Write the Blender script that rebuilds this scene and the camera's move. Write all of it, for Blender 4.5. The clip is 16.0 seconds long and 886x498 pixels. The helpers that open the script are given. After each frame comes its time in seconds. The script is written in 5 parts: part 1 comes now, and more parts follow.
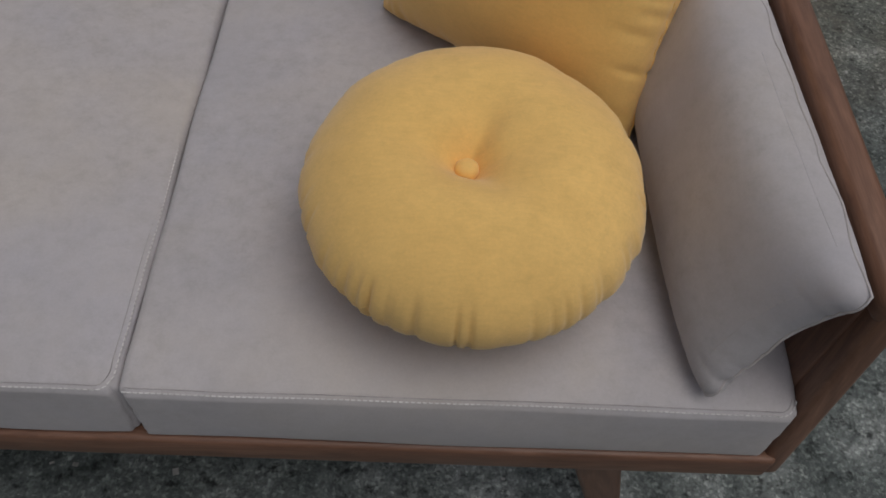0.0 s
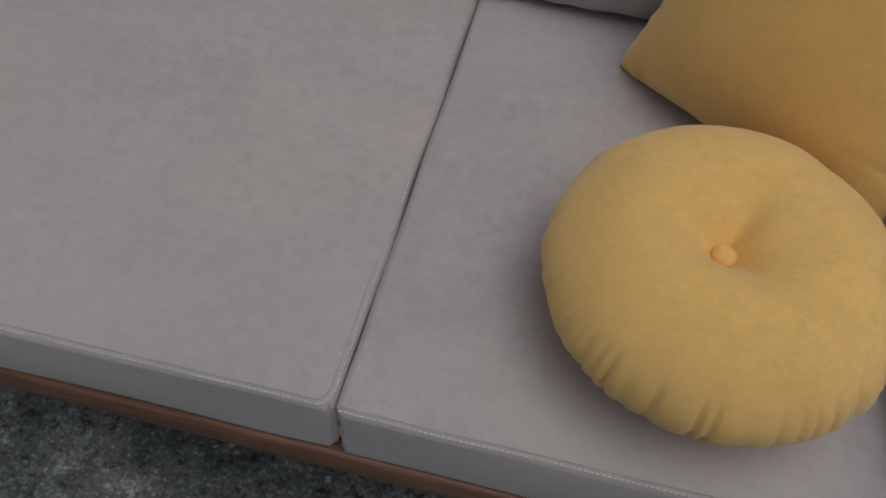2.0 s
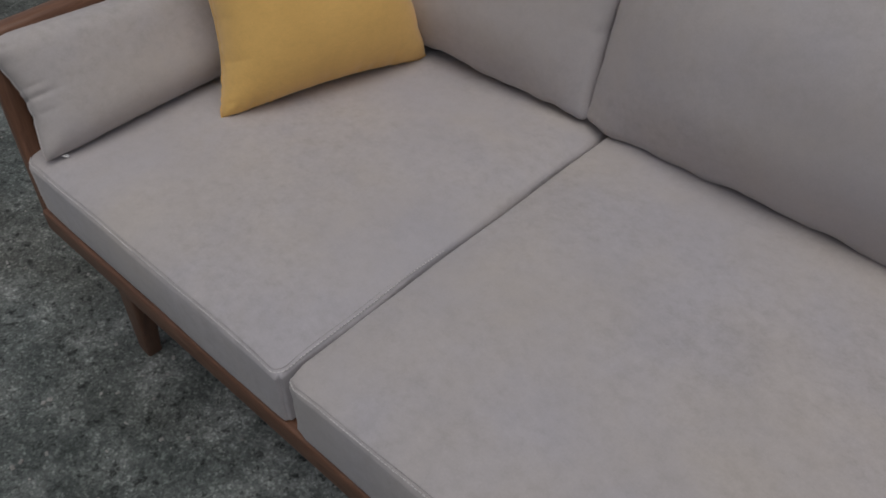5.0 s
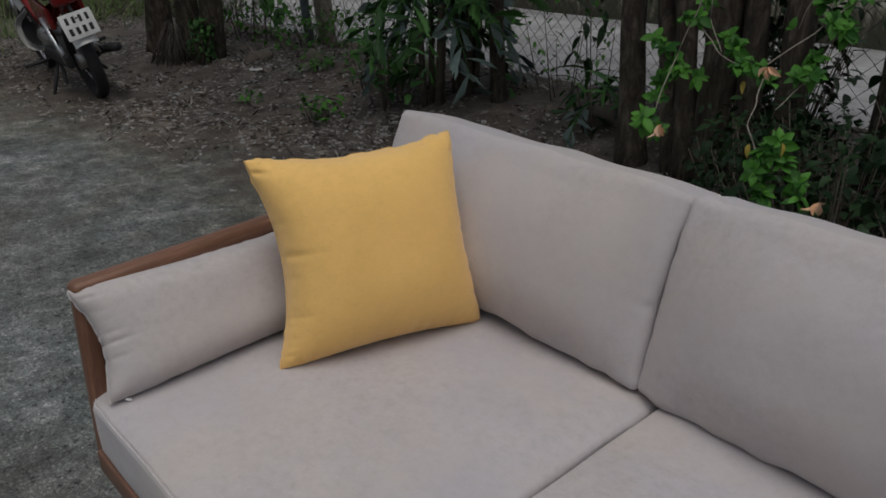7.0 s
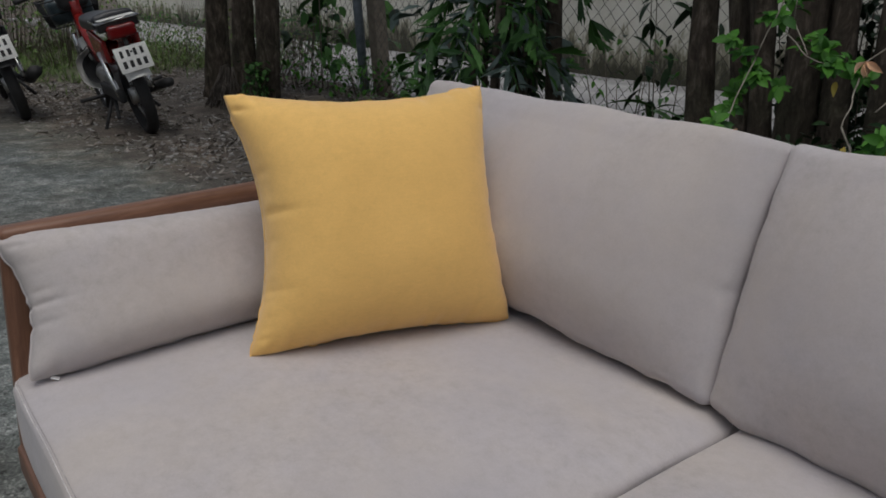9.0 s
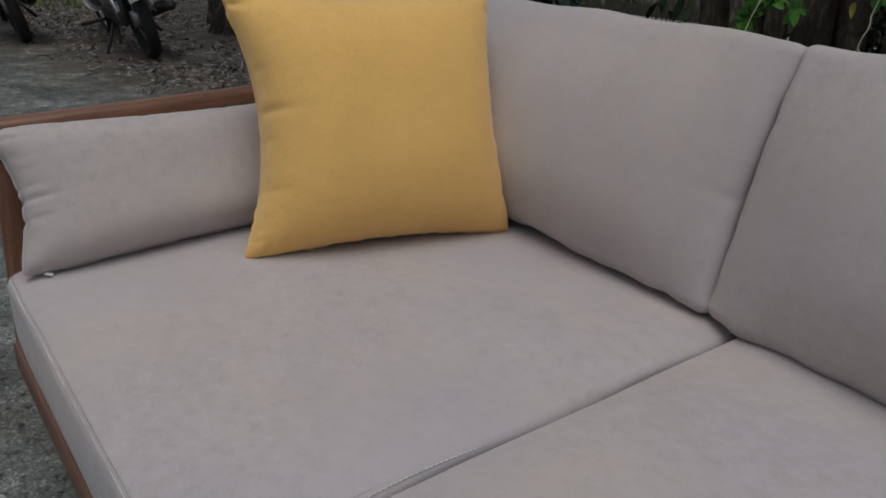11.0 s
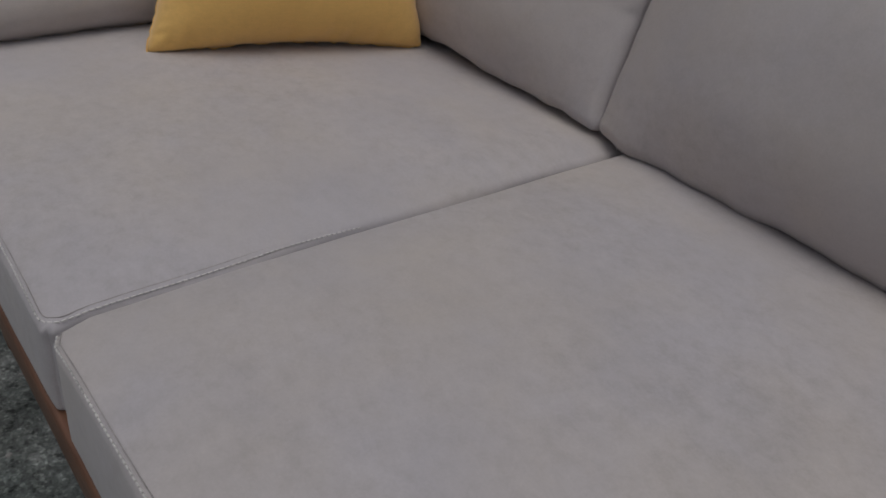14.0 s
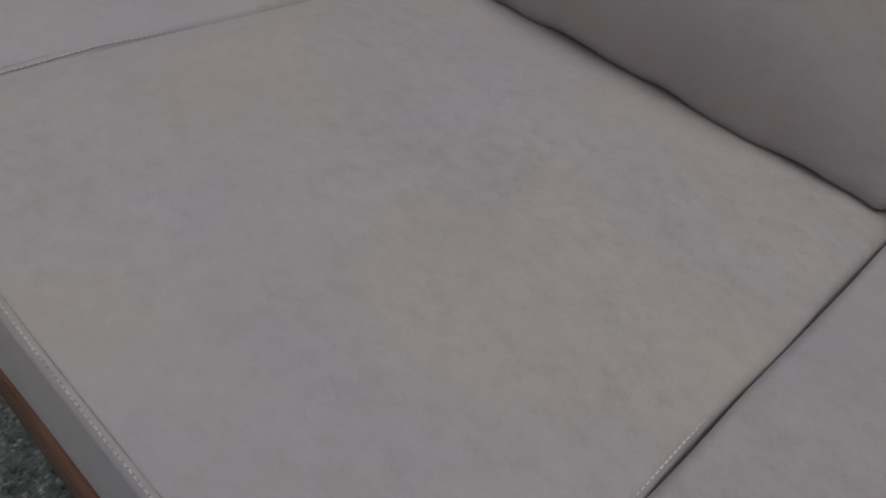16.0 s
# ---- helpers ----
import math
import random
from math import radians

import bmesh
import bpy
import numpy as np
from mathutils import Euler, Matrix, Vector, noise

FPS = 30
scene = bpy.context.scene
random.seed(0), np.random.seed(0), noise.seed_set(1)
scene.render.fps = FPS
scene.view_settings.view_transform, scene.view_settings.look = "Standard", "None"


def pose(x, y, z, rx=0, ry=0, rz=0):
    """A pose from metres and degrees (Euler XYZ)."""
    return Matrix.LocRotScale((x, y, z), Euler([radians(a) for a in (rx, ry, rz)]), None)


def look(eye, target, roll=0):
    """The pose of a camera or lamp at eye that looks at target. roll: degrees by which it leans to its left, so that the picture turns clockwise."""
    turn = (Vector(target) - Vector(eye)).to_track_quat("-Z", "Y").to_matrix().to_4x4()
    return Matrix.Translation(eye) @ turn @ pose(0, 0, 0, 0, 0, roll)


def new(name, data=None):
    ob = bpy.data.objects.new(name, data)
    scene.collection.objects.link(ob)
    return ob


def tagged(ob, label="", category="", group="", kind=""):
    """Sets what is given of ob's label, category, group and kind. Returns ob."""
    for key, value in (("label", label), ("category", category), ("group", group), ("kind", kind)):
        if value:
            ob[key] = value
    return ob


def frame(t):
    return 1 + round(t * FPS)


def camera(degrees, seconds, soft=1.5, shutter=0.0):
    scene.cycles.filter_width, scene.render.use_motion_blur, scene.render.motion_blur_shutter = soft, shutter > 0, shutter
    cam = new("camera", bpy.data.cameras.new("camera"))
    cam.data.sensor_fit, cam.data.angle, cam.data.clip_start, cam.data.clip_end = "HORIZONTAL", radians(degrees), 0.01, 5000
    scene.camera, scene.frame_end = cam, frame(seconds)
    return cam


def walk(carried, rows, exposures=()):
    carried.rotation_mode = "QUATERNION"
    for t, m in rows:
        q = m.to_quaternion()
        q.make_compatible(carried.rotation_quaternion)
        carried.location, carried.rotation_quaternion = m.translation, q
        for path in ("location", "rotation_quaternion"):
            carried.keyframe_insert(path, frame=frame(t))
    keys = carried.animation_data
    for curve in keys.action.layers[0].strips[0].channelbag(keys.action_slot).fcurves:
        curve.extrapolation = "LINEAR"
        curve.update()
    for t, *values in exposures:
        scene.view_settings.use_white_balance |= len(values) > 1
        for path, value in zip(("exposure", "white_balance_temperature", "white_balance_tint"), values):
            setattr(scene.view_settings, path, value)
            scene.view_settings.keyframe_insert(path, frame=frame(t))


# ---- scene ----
cam = camera(58.9, 16.0, soft=1.7)
PATH = [
    (0, (0.598, -0.301, 1.102), (0.659, 0.867, -0.521), 5.2),
    (0.5, (0.57, -0.295, 1.1), (0.581, 0.866, -0.528), 4.7),
    (1, (0.541, -0.289, 1.102), (0.505, 0.873, -0.525), 4.7),
    (1.5, (0.508, -0.288, 1.106), (0.403, 0.886, -0.51), 5.0),
    (2, (0.465, -0.288, 1.113), (0.267, 0.892, -0.49), 5.1),
    (2.5, (0.417, -0.287, 1.117), (0.124, 0.884, -0.479), 5.2),
    (3, (0.369, -0.287, 1.121), (-0.054, 0.862, -0.46), 4.2),
    (3.5, (0.32, -0.296, 1.131), (-0.218, 0.828, -0.433), 3.6),
    (4, (0.285, -0.295, 1.138), (-0.396, 0.804, -0.388), 2.3),
    (4.5, (0.247, -0.297, 1.139), (-0.608, 0.778, -0.314), 0.6),
    (5, (0.222, -0.299, 1.161), (-0.801, 0.787, -0.172), -0.5),
    (5.2, (0.218, -0.306, 1.166), (-0.851, 0.797, -0.114), -0.7),
    (7.3, (0.241, -0.287, 1.193), (-1.152, 0.922, 0.419), -0.1),
    (7.5, (0.241, -0.248, 1.176), (-1.173, 0.935, 0.403), 0.7),
    (8, (0.192, -0.168, 1.095), (-1.235, 1.035, 0.375), 1.8),
    (8.5, (0.136, -0.129, 0.997), (-1.348, 1.054, 0.365), 0.4),
    (8.7, (0.12, -0.117, 0.967), (-1.382, 1.051, 0.35), 0.6),
    (10.8, (0.118, -0.117, 0.876), (-1.37, 1.016, 0.167), 2.0),
    (11, (0.125, -0.109, 0.881), (-1.346, 1.009, 0.116), 2.1),
    (11.5, (0.141, -0.099, 0.863), (-1.304, 1.007, 0.034), 2.9),
    (12, (0.146, -0.098, 0.86), (-1.263, 1.018, -0.017), 4.2),
    (12.5, (0.16, -0.094, 0.858), (-1.221, 1.035, -0.048), 4.8),
    (13, (0.174, -0.094, 0.846), (-1.16, 1.05, -0.109), 6.0),
    (13.5, (0.192, -0.091, 0.839), (-1.106, 1.045, -0.173), 6.9),
    (14, (0.209, -0.091, 0.831), (-1.038, 1.057, -0.231), 7.8),
    (14.5, (0.24, -0.101, 0.796), (-0.976, 1.084, -0.262), 7.3),
    (15, (0.296, -0.094, 0.796), (-0.884, 1.083, -0.31), 7.8),
    (15.5, (0.34, -0.091, 0.802), (-0.743, 1.109, -0.376), 9.6),
    (16, (0.383, -0.091, 0.828), (-0.559, 1.123, -0.453), 11.0),
]
EXPOSURE = [(0, -0.73), (1.5, -0.88), (2.5, -0.97), (3.5, -0.89), (5, -0.79), (7.3, -0.52), (8.5, -0.42), (11, -0.67), (12.5, -0.83), (14.5, -0.90), (16, -1.00)]
walk(cam, [(t, look(eye, target, roll)) for t, eye, target, roll in PATH], EXPOSURE)

# ---- world, sun ----
world = bpy.data.worlds.new("world")
scene.world = world
world.use_nodes = True
wn, wl = world.node_tree.nodes, world.node_tree.links
wn.clear()
sky = wn.new("ShaderNodeTexSky")
sky.sky_type, sky.sun_disc = "NISHITA", False
sky.sun_elevation, sky.sun_rotation = radians(73.5), radians(118)
sky.dust_density = 3.0
veil = wn.new("ShaderNodeHueSaturation")
veil.inputs["Saturation"].default_value = 0.4
bg = wn.new("ShaderNodeBackground")
bg.inputs["Strength"].default_value = 0.12
wo = wn.new("ShaderNodeOutputWorld")
wl.new(sky.outputs[0], veil.inputs["Color"])
wl.new(veil.outputs[0], bg.inputs["Color"])
wl.new(bg.outputs[0], wo.inputs["Surface"])
sun = new("sun", bpy.data.lights.new("sun", "SUN"))
sun.data.energy, sun.data.angle, sun.data.color = 1.35, radians(50), (1.0, 0.98, 0.95)
sun.matrix_world = look((0.85, -0.45, 3.25), (0, 0, 0))


# ---- materials ----
def mat(name, rough=0.6, metal=0.0, spec=0.5, sheen=0.0):
    m = bpy.data.materials.new(name)
    m.use_nodes = True
    b = m.node_tree.nodes["Principled BSDF"]
    b.inputs["Roughness"].default_value = rough
    b.inputs["Metallic"].default_value = metal
    b.inputs["Specular IOR Level"].default_value = spec
    if sheen:
        b.inputs["Sheen Weight"].default_value = sheen
        b.inputs["Sheen Roughness"].default_value = 0.5
    return m


def node(m, kind, **kw):
    n = m.node_tree.nodes.new(kind)
    for k, v in kw.items():
        if k in n.inputs:
            n.inputs[k].default_value = v
    return n


def wire(m, a, b):
    m.node_tree.links.new(a, b)


def bsdf(m):
    return m.node_tree.nodes["Principled BSDF"]


def place_of(m, stretch=(1, 1, 1)):
    tc = node(m, "ShaderNodeTexCoord")
    mp = node(m, "ShaderNodeMapping")
    mp.inputs["Scale"].default_value = stretch
    wire(m, tc.outputs["Object"], mp.inputs["Vector"])
    return mp.outputs["Vector"]


def noise_tex(m, vec, scale, detail=4.0, rough=0.6, distort=0.0):
    n = node(m, "ShaderNodeTexNoise", Scale=scale, Detail=detail, Roughness=rough, Distortion=distort)
    wire(m, vec, n.inputs["Vector"])
    return n.outputs["Fac"]


def ramp(m, fac, stops):
    r = node(m, "ShaderNodeValToRGB")
    e = r.color_ramp.elements
    while len(e) < len(stops):
        e.new(0.5)
    for el, (p, c) in zip(e, stops):
        el.position, el.color = p, (*c, 1)
    wire(m, fac, r.inputs["Fac"])
    return r.outputs["Color"]


def mix(m, fac, a, b, blend="MIX"):
    x = m.node_tree.nodes.new("ShaderNodeMix")
    x.data_type, x.blend_type = "RGBA", blend
    for s, v in ((x.inputs[0], fac), (x.inputs[6], a), (x.inputs[7], b)):
        if isinstance(v, (int, float)):
            s.default_value = v
        elif isinstance(v, tuple):
            s.default_value = (*v, 1)
        else:
            wire(m, v, s)
    return x.outputs[2]


def bump(m, fac, strength, dist):
    b = node(m, "ShaderNodeBump", Strength=strength, Distance=dist)
    wire(m, fac, b.inputs["Height"])
    old = bsdf(m).inputs["Normal"].links
    if old:
        wire(m, old[0].from_socket, b.inputs["Normal"])
    wire(m, b.outputs["Normal"], bsdf(m).inputs["Normal"])


def plain(name, col, rough=0.6, metal=0.0, vary=0.25, scale=18.0, relief=0.0, spec=0.5):
    m = mat(name, rough, metal, spec)
    v = place_of(m)
    lo = tuple(c * (1 - vary) for c in col)
    hi = tuple(min(1, c * (1 + vary)) for c in col)
    c1 = ramp(m, noise_tex(m, v, scale), [(0.3, lo), (0.7, hi)])
    c2 = ramp(m, noise_tex(m, v, scale * 8), [(0.3, (0.82,) * 3), (0.7, (1.0,) * 3)])
    wire(m, mix(m, 1.0, c1, c2, "MULTIPLY"), bsdf(m).inputs["Base Color"])
    if relief:
        bump(m, noise_tex(m, v, scale * 6), 0.5, relief)
    return m


def cloth_place(m, stretch=(1, 1, 1)):
    """Object coordinates shifted by a random amount for each thing, so that no two cushions share their marks."""
    tc = node(m, "ShaderNodeTexCoord")
    oi = node(m, "ShaderNodeObjectInfo")
    sh = node(m, "ShaderNodeVectorMath")
    sh.operation = "MULTIPLY_ADD"
    wire(m, oi.outputs["Random"], sh.inputs[0])
    sh.inputs[1].default_value = (31.0, 17.0, 23.0)
    wire(m, tc.outputs["Object"], sh.inputs[2])
    mp = node(m, "ShaderNodeMapping")
    mp.inputs["Scale"].default_value = stretch
    wire(m, sh.outputs[0], mp.inputs["Vector"])
    return mp.outputs["Vector"]


def suede(name, cool, warm, sheen, mottle, slub=0.0):
    """Brushed suede cloth: a slow drift between a cool and a warm tone, brushed nap marks in patches, a fine grain, slubs along the weave."""
    m = mat(name, 0.92, 0.0, 0.15, sheen)
    v = cloth_place(m)
    drift = noise_tex(m, v, 3.6, 4.0, 0.6, 0.1)
    c = mix(m, ramp(m, drift, [(0.34, (0, 0, 0)), (0.66, (1, 1, 1))]), cool, warm)
    c = mix(m, 1.0, c, ramp(m, noise_tex(m, v, 8.0, 4.0, 0.6, 0.4), [(0.3, (0.955,) * 3), (0.7, (1.03,) * 3)]), "MULTIPLY")
    marks = noise_tex(m, cloth_place(m, (0.9, 1.0, 1.0)), 58.0, 5.0, 0.72, 0.1)
    where = ramp(m, noise_tex(m, v, 2.6, 3.0, 0.6, 0.3), [(0.38, (0.3 * mottle,) * 3), (0.60, (mottle,) * 3)])
    c = mix(m, where, c, mix(m, 1.0, c, ramp(m, marks, [(0.30, (0.87, 0.865, 0.85)), (0.5, (0.99,) * 3), (0.70, (1.08, 1.08, 1.085))]), "MULTIPLY"))
    c = mix(m, 1.0, c, ramp(m, noise_tex(m, v, 380.0, 2.0), [(0.3, (0.95,) * 3), (0.7, (1.0,) * 3)]), "MULTIPLY")
    if slub:
        c = mix(m, slub, c, ramp(m, noise_tex(m, cloth_place(m, (14.0, 70.0, 45.0)), 5.0, 4.0, 0.7), [(0.32, (0.8, 0.77, 0.7)), (0.66, (1.08,) * 3)]), "MULTIPLY")
    wire(m, c, bsdf(m).inputs["Base Color"])
    bump(m, noise_tex(m, v, 520.0, 2.0), 0.2, 0.0005)
    bump(m, noise_tex(m, v, 8.0, 3.0), 0.15, 0.005)
    return m


M_GREY = suede("grey_suede", (0.475, 0.450, 0.472), (0.516, 0.471, 0.448), 0.22, 0.92)
M_YELLOW = suede("yellow_cloth", (0.88, 0.545, 0.172), (0.93, 0.585, 0.192), 0.3, 0.45, 0.16)
M_WOVEN = suede("yellow_woven_cloth", (0.90, 0.565, 0.185), (0.97, 0.625, 0.215), 0.3, 0.6, 0.22)
M_THREAD = plain("thread", (0.72, 0.70, 0.685), 0.8)
M_SEAM = plain("dark_thread", (0.40, 0.375, 0.37), 0.9)
M_TAG = plain("label_white", (0.8, 0.8, 0.8), 0.6)


def wood_mat():
    m = mat("walnut_wood", 0.42, 0.0, 0.45)
    v = place_of(m, (1.2, 9.0, 9.0))
    g = noise_tex(m, v, 6.0, 6.0, 0.65, 1.2)
    c1 = ramp(m, g, [(0.25, (0.135, 0.064, 0.040)), (0.55, (0.235, 0.118, 0.074)), (0.8, (0.34, 0.185, 0.122))])
    c2 = ramp(m, noise_tex(m, place_of(m, (2.0, 60.0, 60.0)), 8.0, 4.0), [(0.35, (0.82,) * 3), (0.6, (1.0,) * 3)])
    c3 = ramp(m, noise_tex(m, place_of(m), 4.0, 3.0), [(0.3, (0.85, 0.83, 0.8)), (0.7, (1.0,) * 3)])
    wire(m, mix(m, 1.0, mix(m, 1.0, c1, c2, "MULTIPLY"), c3, "MULTIPLY"), bsdf(m).inputs["Base Color"])
    bump(m, noise_tex(m, place_of(m, (2.0, 60.0, 60.0)), 8.0), 0.2, 0.0006)
    return m


M_WOOD = wood_mat()


def ground_mat():
    """Worn rough concrete that gives way to trodden earth along a ragged edge."""
    m = mat("concrete_and_earth", 0.88, 0.0, 0.35)
    v = place_of(m)
    # concrete
    big = noise_tex(m, v, 2.0, 6.0, 0.66, 0.6)
    mid = noise_tex(m, v, 9.0, 6.0, 0.7, 0.3)
    c = ramp(m, mid, [(0.3, (0.070, 0.082, 0.079)), (0.5, (0.150, 0.166, 0.161)), (0.68, (0.31, 0.327, 0.318))])
    c = mix(m, 1.0, c, ramp(m, big, [(0.32, (0.48, 0.50, 0.49)), (0.55, (0.95,) * 3), (0.70, (1.3, 1.3, 1.28))]), "MULTIPLY")
    c = mix(m, ramp(m, noise_tex(m, v, 0.7, 4.0, 0.6, 0.4), [(0.5, (0, 0, 0)), (0.7, (0.55,) * 3)]), c, (0.095, 0.085, 0.068))
    vo = node(m, "ShaderNodeTexVoronoi", Scale=210.0)
    wire(m, v, vo.inputs["Vector"])
    grit = node(m, "ShaderNodeSeparateColor")
    wire(m, vo.outputs["Color"], grit.inputs["Color"])
    chips = ramp(m, grit.outputs[0], [(0.0, (0.30,) * 3), (0.25, (0.75,) * 3), (0.75, (1.05,) * 3), (0.96, (2.4, 2.38, 2.28))])
    c = mix(m, 0.45, c, chips, "MULTIPLY")
    pits = ramp(m, noise_tex(m, v, 42.0, 4.0, 0.7), [(0.33, (0.18,) * 3), (0.45, (1.0,) * 3), (0.60, (1.0,) * 3), (0.72, (1.8,) * 3)])
    c = mix(m, 0.9, c, pits, "MULTIPLY")
    c = mix(m, 0.62, c, ramp(m, noise_tex(m, v, 110.0, 5.0, 0.8, 0.3), [(0.34, (0.38,) * 3), (0.5, (0.95,) * 3), (0.66, (1.75,) * 3)]), "MULTIPLY")
    # pale scuffs and splashes of old mortar
    scuff = ramp(m, noise_tex(m, place_of(m, (1.0, 1.6, 1.0)), 4.5, 9.0, 0.78, 0.8), [(0.64, (0, 0, 0)), (0.72, (0.55,) * 3)])
    c = mix(m, scuff, c, (0.36, 0.37, 0.36))
    # earth
    e = ramp(m, noise_tex(m, v, 6.0, 6.0, 0.7), [(0.3, (0.044, 0.037, 0.031)), (0.55, (0.110, 0.095, 0.080)), (0.75, (0.21, 0.185, 0.160))])
    e = mix(m, 0.8, e, ramp(m, noise_tex(m, v, 70.0, 4.0, 0.7), [(0.35, (0.5,) * 3), (0.65, (1.3,) * 3)]), "MULTIPLY")
    e = mix(m, ramp(m, noise_tex(m, v, 1.1, 4.0, 0.6, 0.3), [(0.48, (0, 0, 0)), (0.64, (0.8,) * 3)]), e, mix(m, 1.0, e, (1.30, 1.15, 1.02), "MULTIPLY"))
    # ragged edge from the mesh's own layer
    at = m.node_tree.nodes.new("ShaderNodeAttribute")
    at.attribute_name = "earth"
    edge = node(m, "ShaderNodeMath")
    edge.operation = "ADD"
    wire(m, at.outputs["Fac"], edge.inputs[0])
    wob = node(m, "ShaderNodeMath")
    wob.operation = "MULTIPLY_ADD"
    wob.inputs[1].default_value, wob.inputs[2].default_value = 1.3, -0.65
    wire(m, noise_tex(m, v, 2.6, 6.0, 0.7), wob.inputs[0])
    wire(m, wob.outputs[0], edge.inputs[1])
    dust = ramp(m, edge.outputs[0], [(0.0, (0, 0, 0)), (0.42, (0.75,) * 3)])
    c = mix(m, dust, c, mix(m, 1.0, c, (1.02, 0.90, 0.75), "MULTIPLY"))
    k = ramp(m, edge.outputs[0], [(0.30, (0, 0, 0)), (0.66, (1, 1, 1))])
    wire(m, mix(m, k, c, e), bsdf(m).inputs["Base Color"])
    bump(m, mid, 0.35, 0.006)
    bump(m, noise_tex(m, v, 90.0, 4.0, 0.7), 0.6, 0.003)
    return m


M_GROUND = ground_mat()


def wall_mat():
    m = mat("mouldy_render", 0.9)
    v = place_of(m)
    c = ramp(m, noise_tex(m, v, 2.0, 5.0), [(0.3, (0.50, 0.49, 0.43)), (0.7, (0.63, 0.62, 0.56))])
    sp = node(m, "ShaderNodeSeparateXYZ")
    wire(m, v, sp.inputs[0])
    ad = node(m, "ShaderNodeMath")
    ad.operation = "MULTIPLY_ADD"
    ad.inputs[1].default_value = 1.7
    wire(m, noise_tex(m, place_of(m, (2.0, 1, 0.7)), 2.2, 8.0, 0.75), ad.inputs[0])
    up = node(m, "ShaderNodeMath")
    up.operation = "ADD"
    up.inputs[1].default_value = 0.55
    wire(m, sp.outputs["Z"], up.inputs[0])
    wire(m, up.outputs[0], ad.inputs[2])
    stain = ramp(m, ad.outputs[0], [(0.40, (0.10, 0.10, 0.075)), (0.58, (0.40, 0.39, 0.32)), (0.74, (0.95, 0.95, 0.93)), (0.92, (1, 1, 1))])
    wire(m, mix(m, 1.0, c, stain, "MULTIPLY"), bsdf(m).inputs["Base Color"])
    return m


M_WALL = wall_mat()
M_SLAB = plain("pale_concrete", (0.32, 0.32, 0.32), 0.85, vary=0.3, scale=2.0, relief=0.004)
def bark_mat():
    m = mat("bark", 0.92, 0.0, 0.25)
    v = place_of(m)
    up = place_of(m, (1.0, 1.0, 0.34))
    c = ramp(m, noise_tex(m, up, 22.0, 7.0, 0.74, 0.5), [(0.3, (0.020, 0.017, 0.014)), (0.52, (0.080, 0.068, 0.056)), (0.75, (0.24, 0.21, 0.18))])
    c = mix(m, 1.0, c, ramp(m, noise_tex(m, v, 3.0, 4.0), [(0.3, (0.55, 0.60, 0.48)), (0.55, (0.9, 0.86, 0.8)), (0.75, (1.35, 1.25, 1.1))]), "MULTIPLY")
    wire(m, c, bsdf(m).inputs["Base Color"])
    bump(m, noise_tex(m, up, 30.0, 6.0, 0.7, 0.6), 0.9, 0.02)
    return m


M_BARK = bark_mat()
M_TWIG = plain("twig", (0.13, 0.11, 0.085), 0.8, vary=0.3)
M_ROOT = plain("dark_root", (0.085, 0.072, 0.060), 0.85, vary=0.4)
M_BRANCH = plain("pale_branch", (0.30, 0.27, 0.22), 0.8, vary=0.35)
M_WIRE = plain("rusted_wire", (0.10, 0.095, 0.09), 0.6, 0.4)
M_POST = plain("weathered_concrete", (0.185, 0.160, 0.125), 0.9, relief=0.004)
M_PIPE = plain("grey_painted_steel", (0.22, 0.26, 0.30), 0.5, 0.3)
M_RED = plain("red_paint", (0.24, 0.012, 0.010), 0.25, vary=0.12)
M_BLACK = plain("black_rubber", (0.018, 0.018, 0.019), 0.7, vary=0.3)
M_VINYL = plain("black_vinyl", (0.022, 0.024, 0.028), 0.4, vary=0.3)
M_BUNDLE = plain("bluish_tarpaulin", (0.035, 0.055, 0.065), 0.45, vary=0.5, scale=9.0)
M_CHROME = plain("worn_chrome", (0.62, 0.62, 0.62), 0.22, 1.0, vary=0.15)
M_ALLOY = plain("engine_alloy", (0.36, 0.36, 0.35), 0.45, 0.9, vary=0.3)
M_PLASTIC = plain("white_plastic", (0.78, 0.78, 0.75), 0.4, vary=0.1)
M_LENS = plain("red_lens", (0.17, 0.008, 0.009), 0.15, vary=0.1)
M_STONE = plain("pale_stone", (0.31, 0.30, 0.285), 0.9, vary=0.4)


def leaf_mat(name, lo, hi, rough=0.5):
    m = mat(name, rough, 0.0, 0.22)
    gi = node(m, "ShaderNodeNewGeometry")
    oi = node(m, "ShaderNodeObjectInfo")
    s = node(m, "ShaderNodeMath")
    s.operation = "ADD"
    wire(m, gi.outputs["Random Per Island"], s.inputs[0])
    wire(m, oi.outputs["Random"], s.inputs[1])
    fr = node(m, "ShaderNodeMath")
    fr.operation = "FRACT"
    wire(m, s.outputs[0], fr.inputs[0])
    c = ramp(m, fr.outputs[0], [(0.0, lo), (1.0, hi)])
    v = place_of(m)
    c2 = ramp(m, noise_tex(m, v, 40.0), [(0.3, (0.75,) * 3), (0.7, (1.05,) * 3)])
    wire(m, mix(m, 1.0, c, c2, "MULTIPLY"), bsdf(m).inputs["Base Color"])
    bsdf(m).inputs["Transmission Weight"].default_value = 0.0
    bump(m, noise_tex(m, v, 90.0), 0.3, 0.002)
    return m


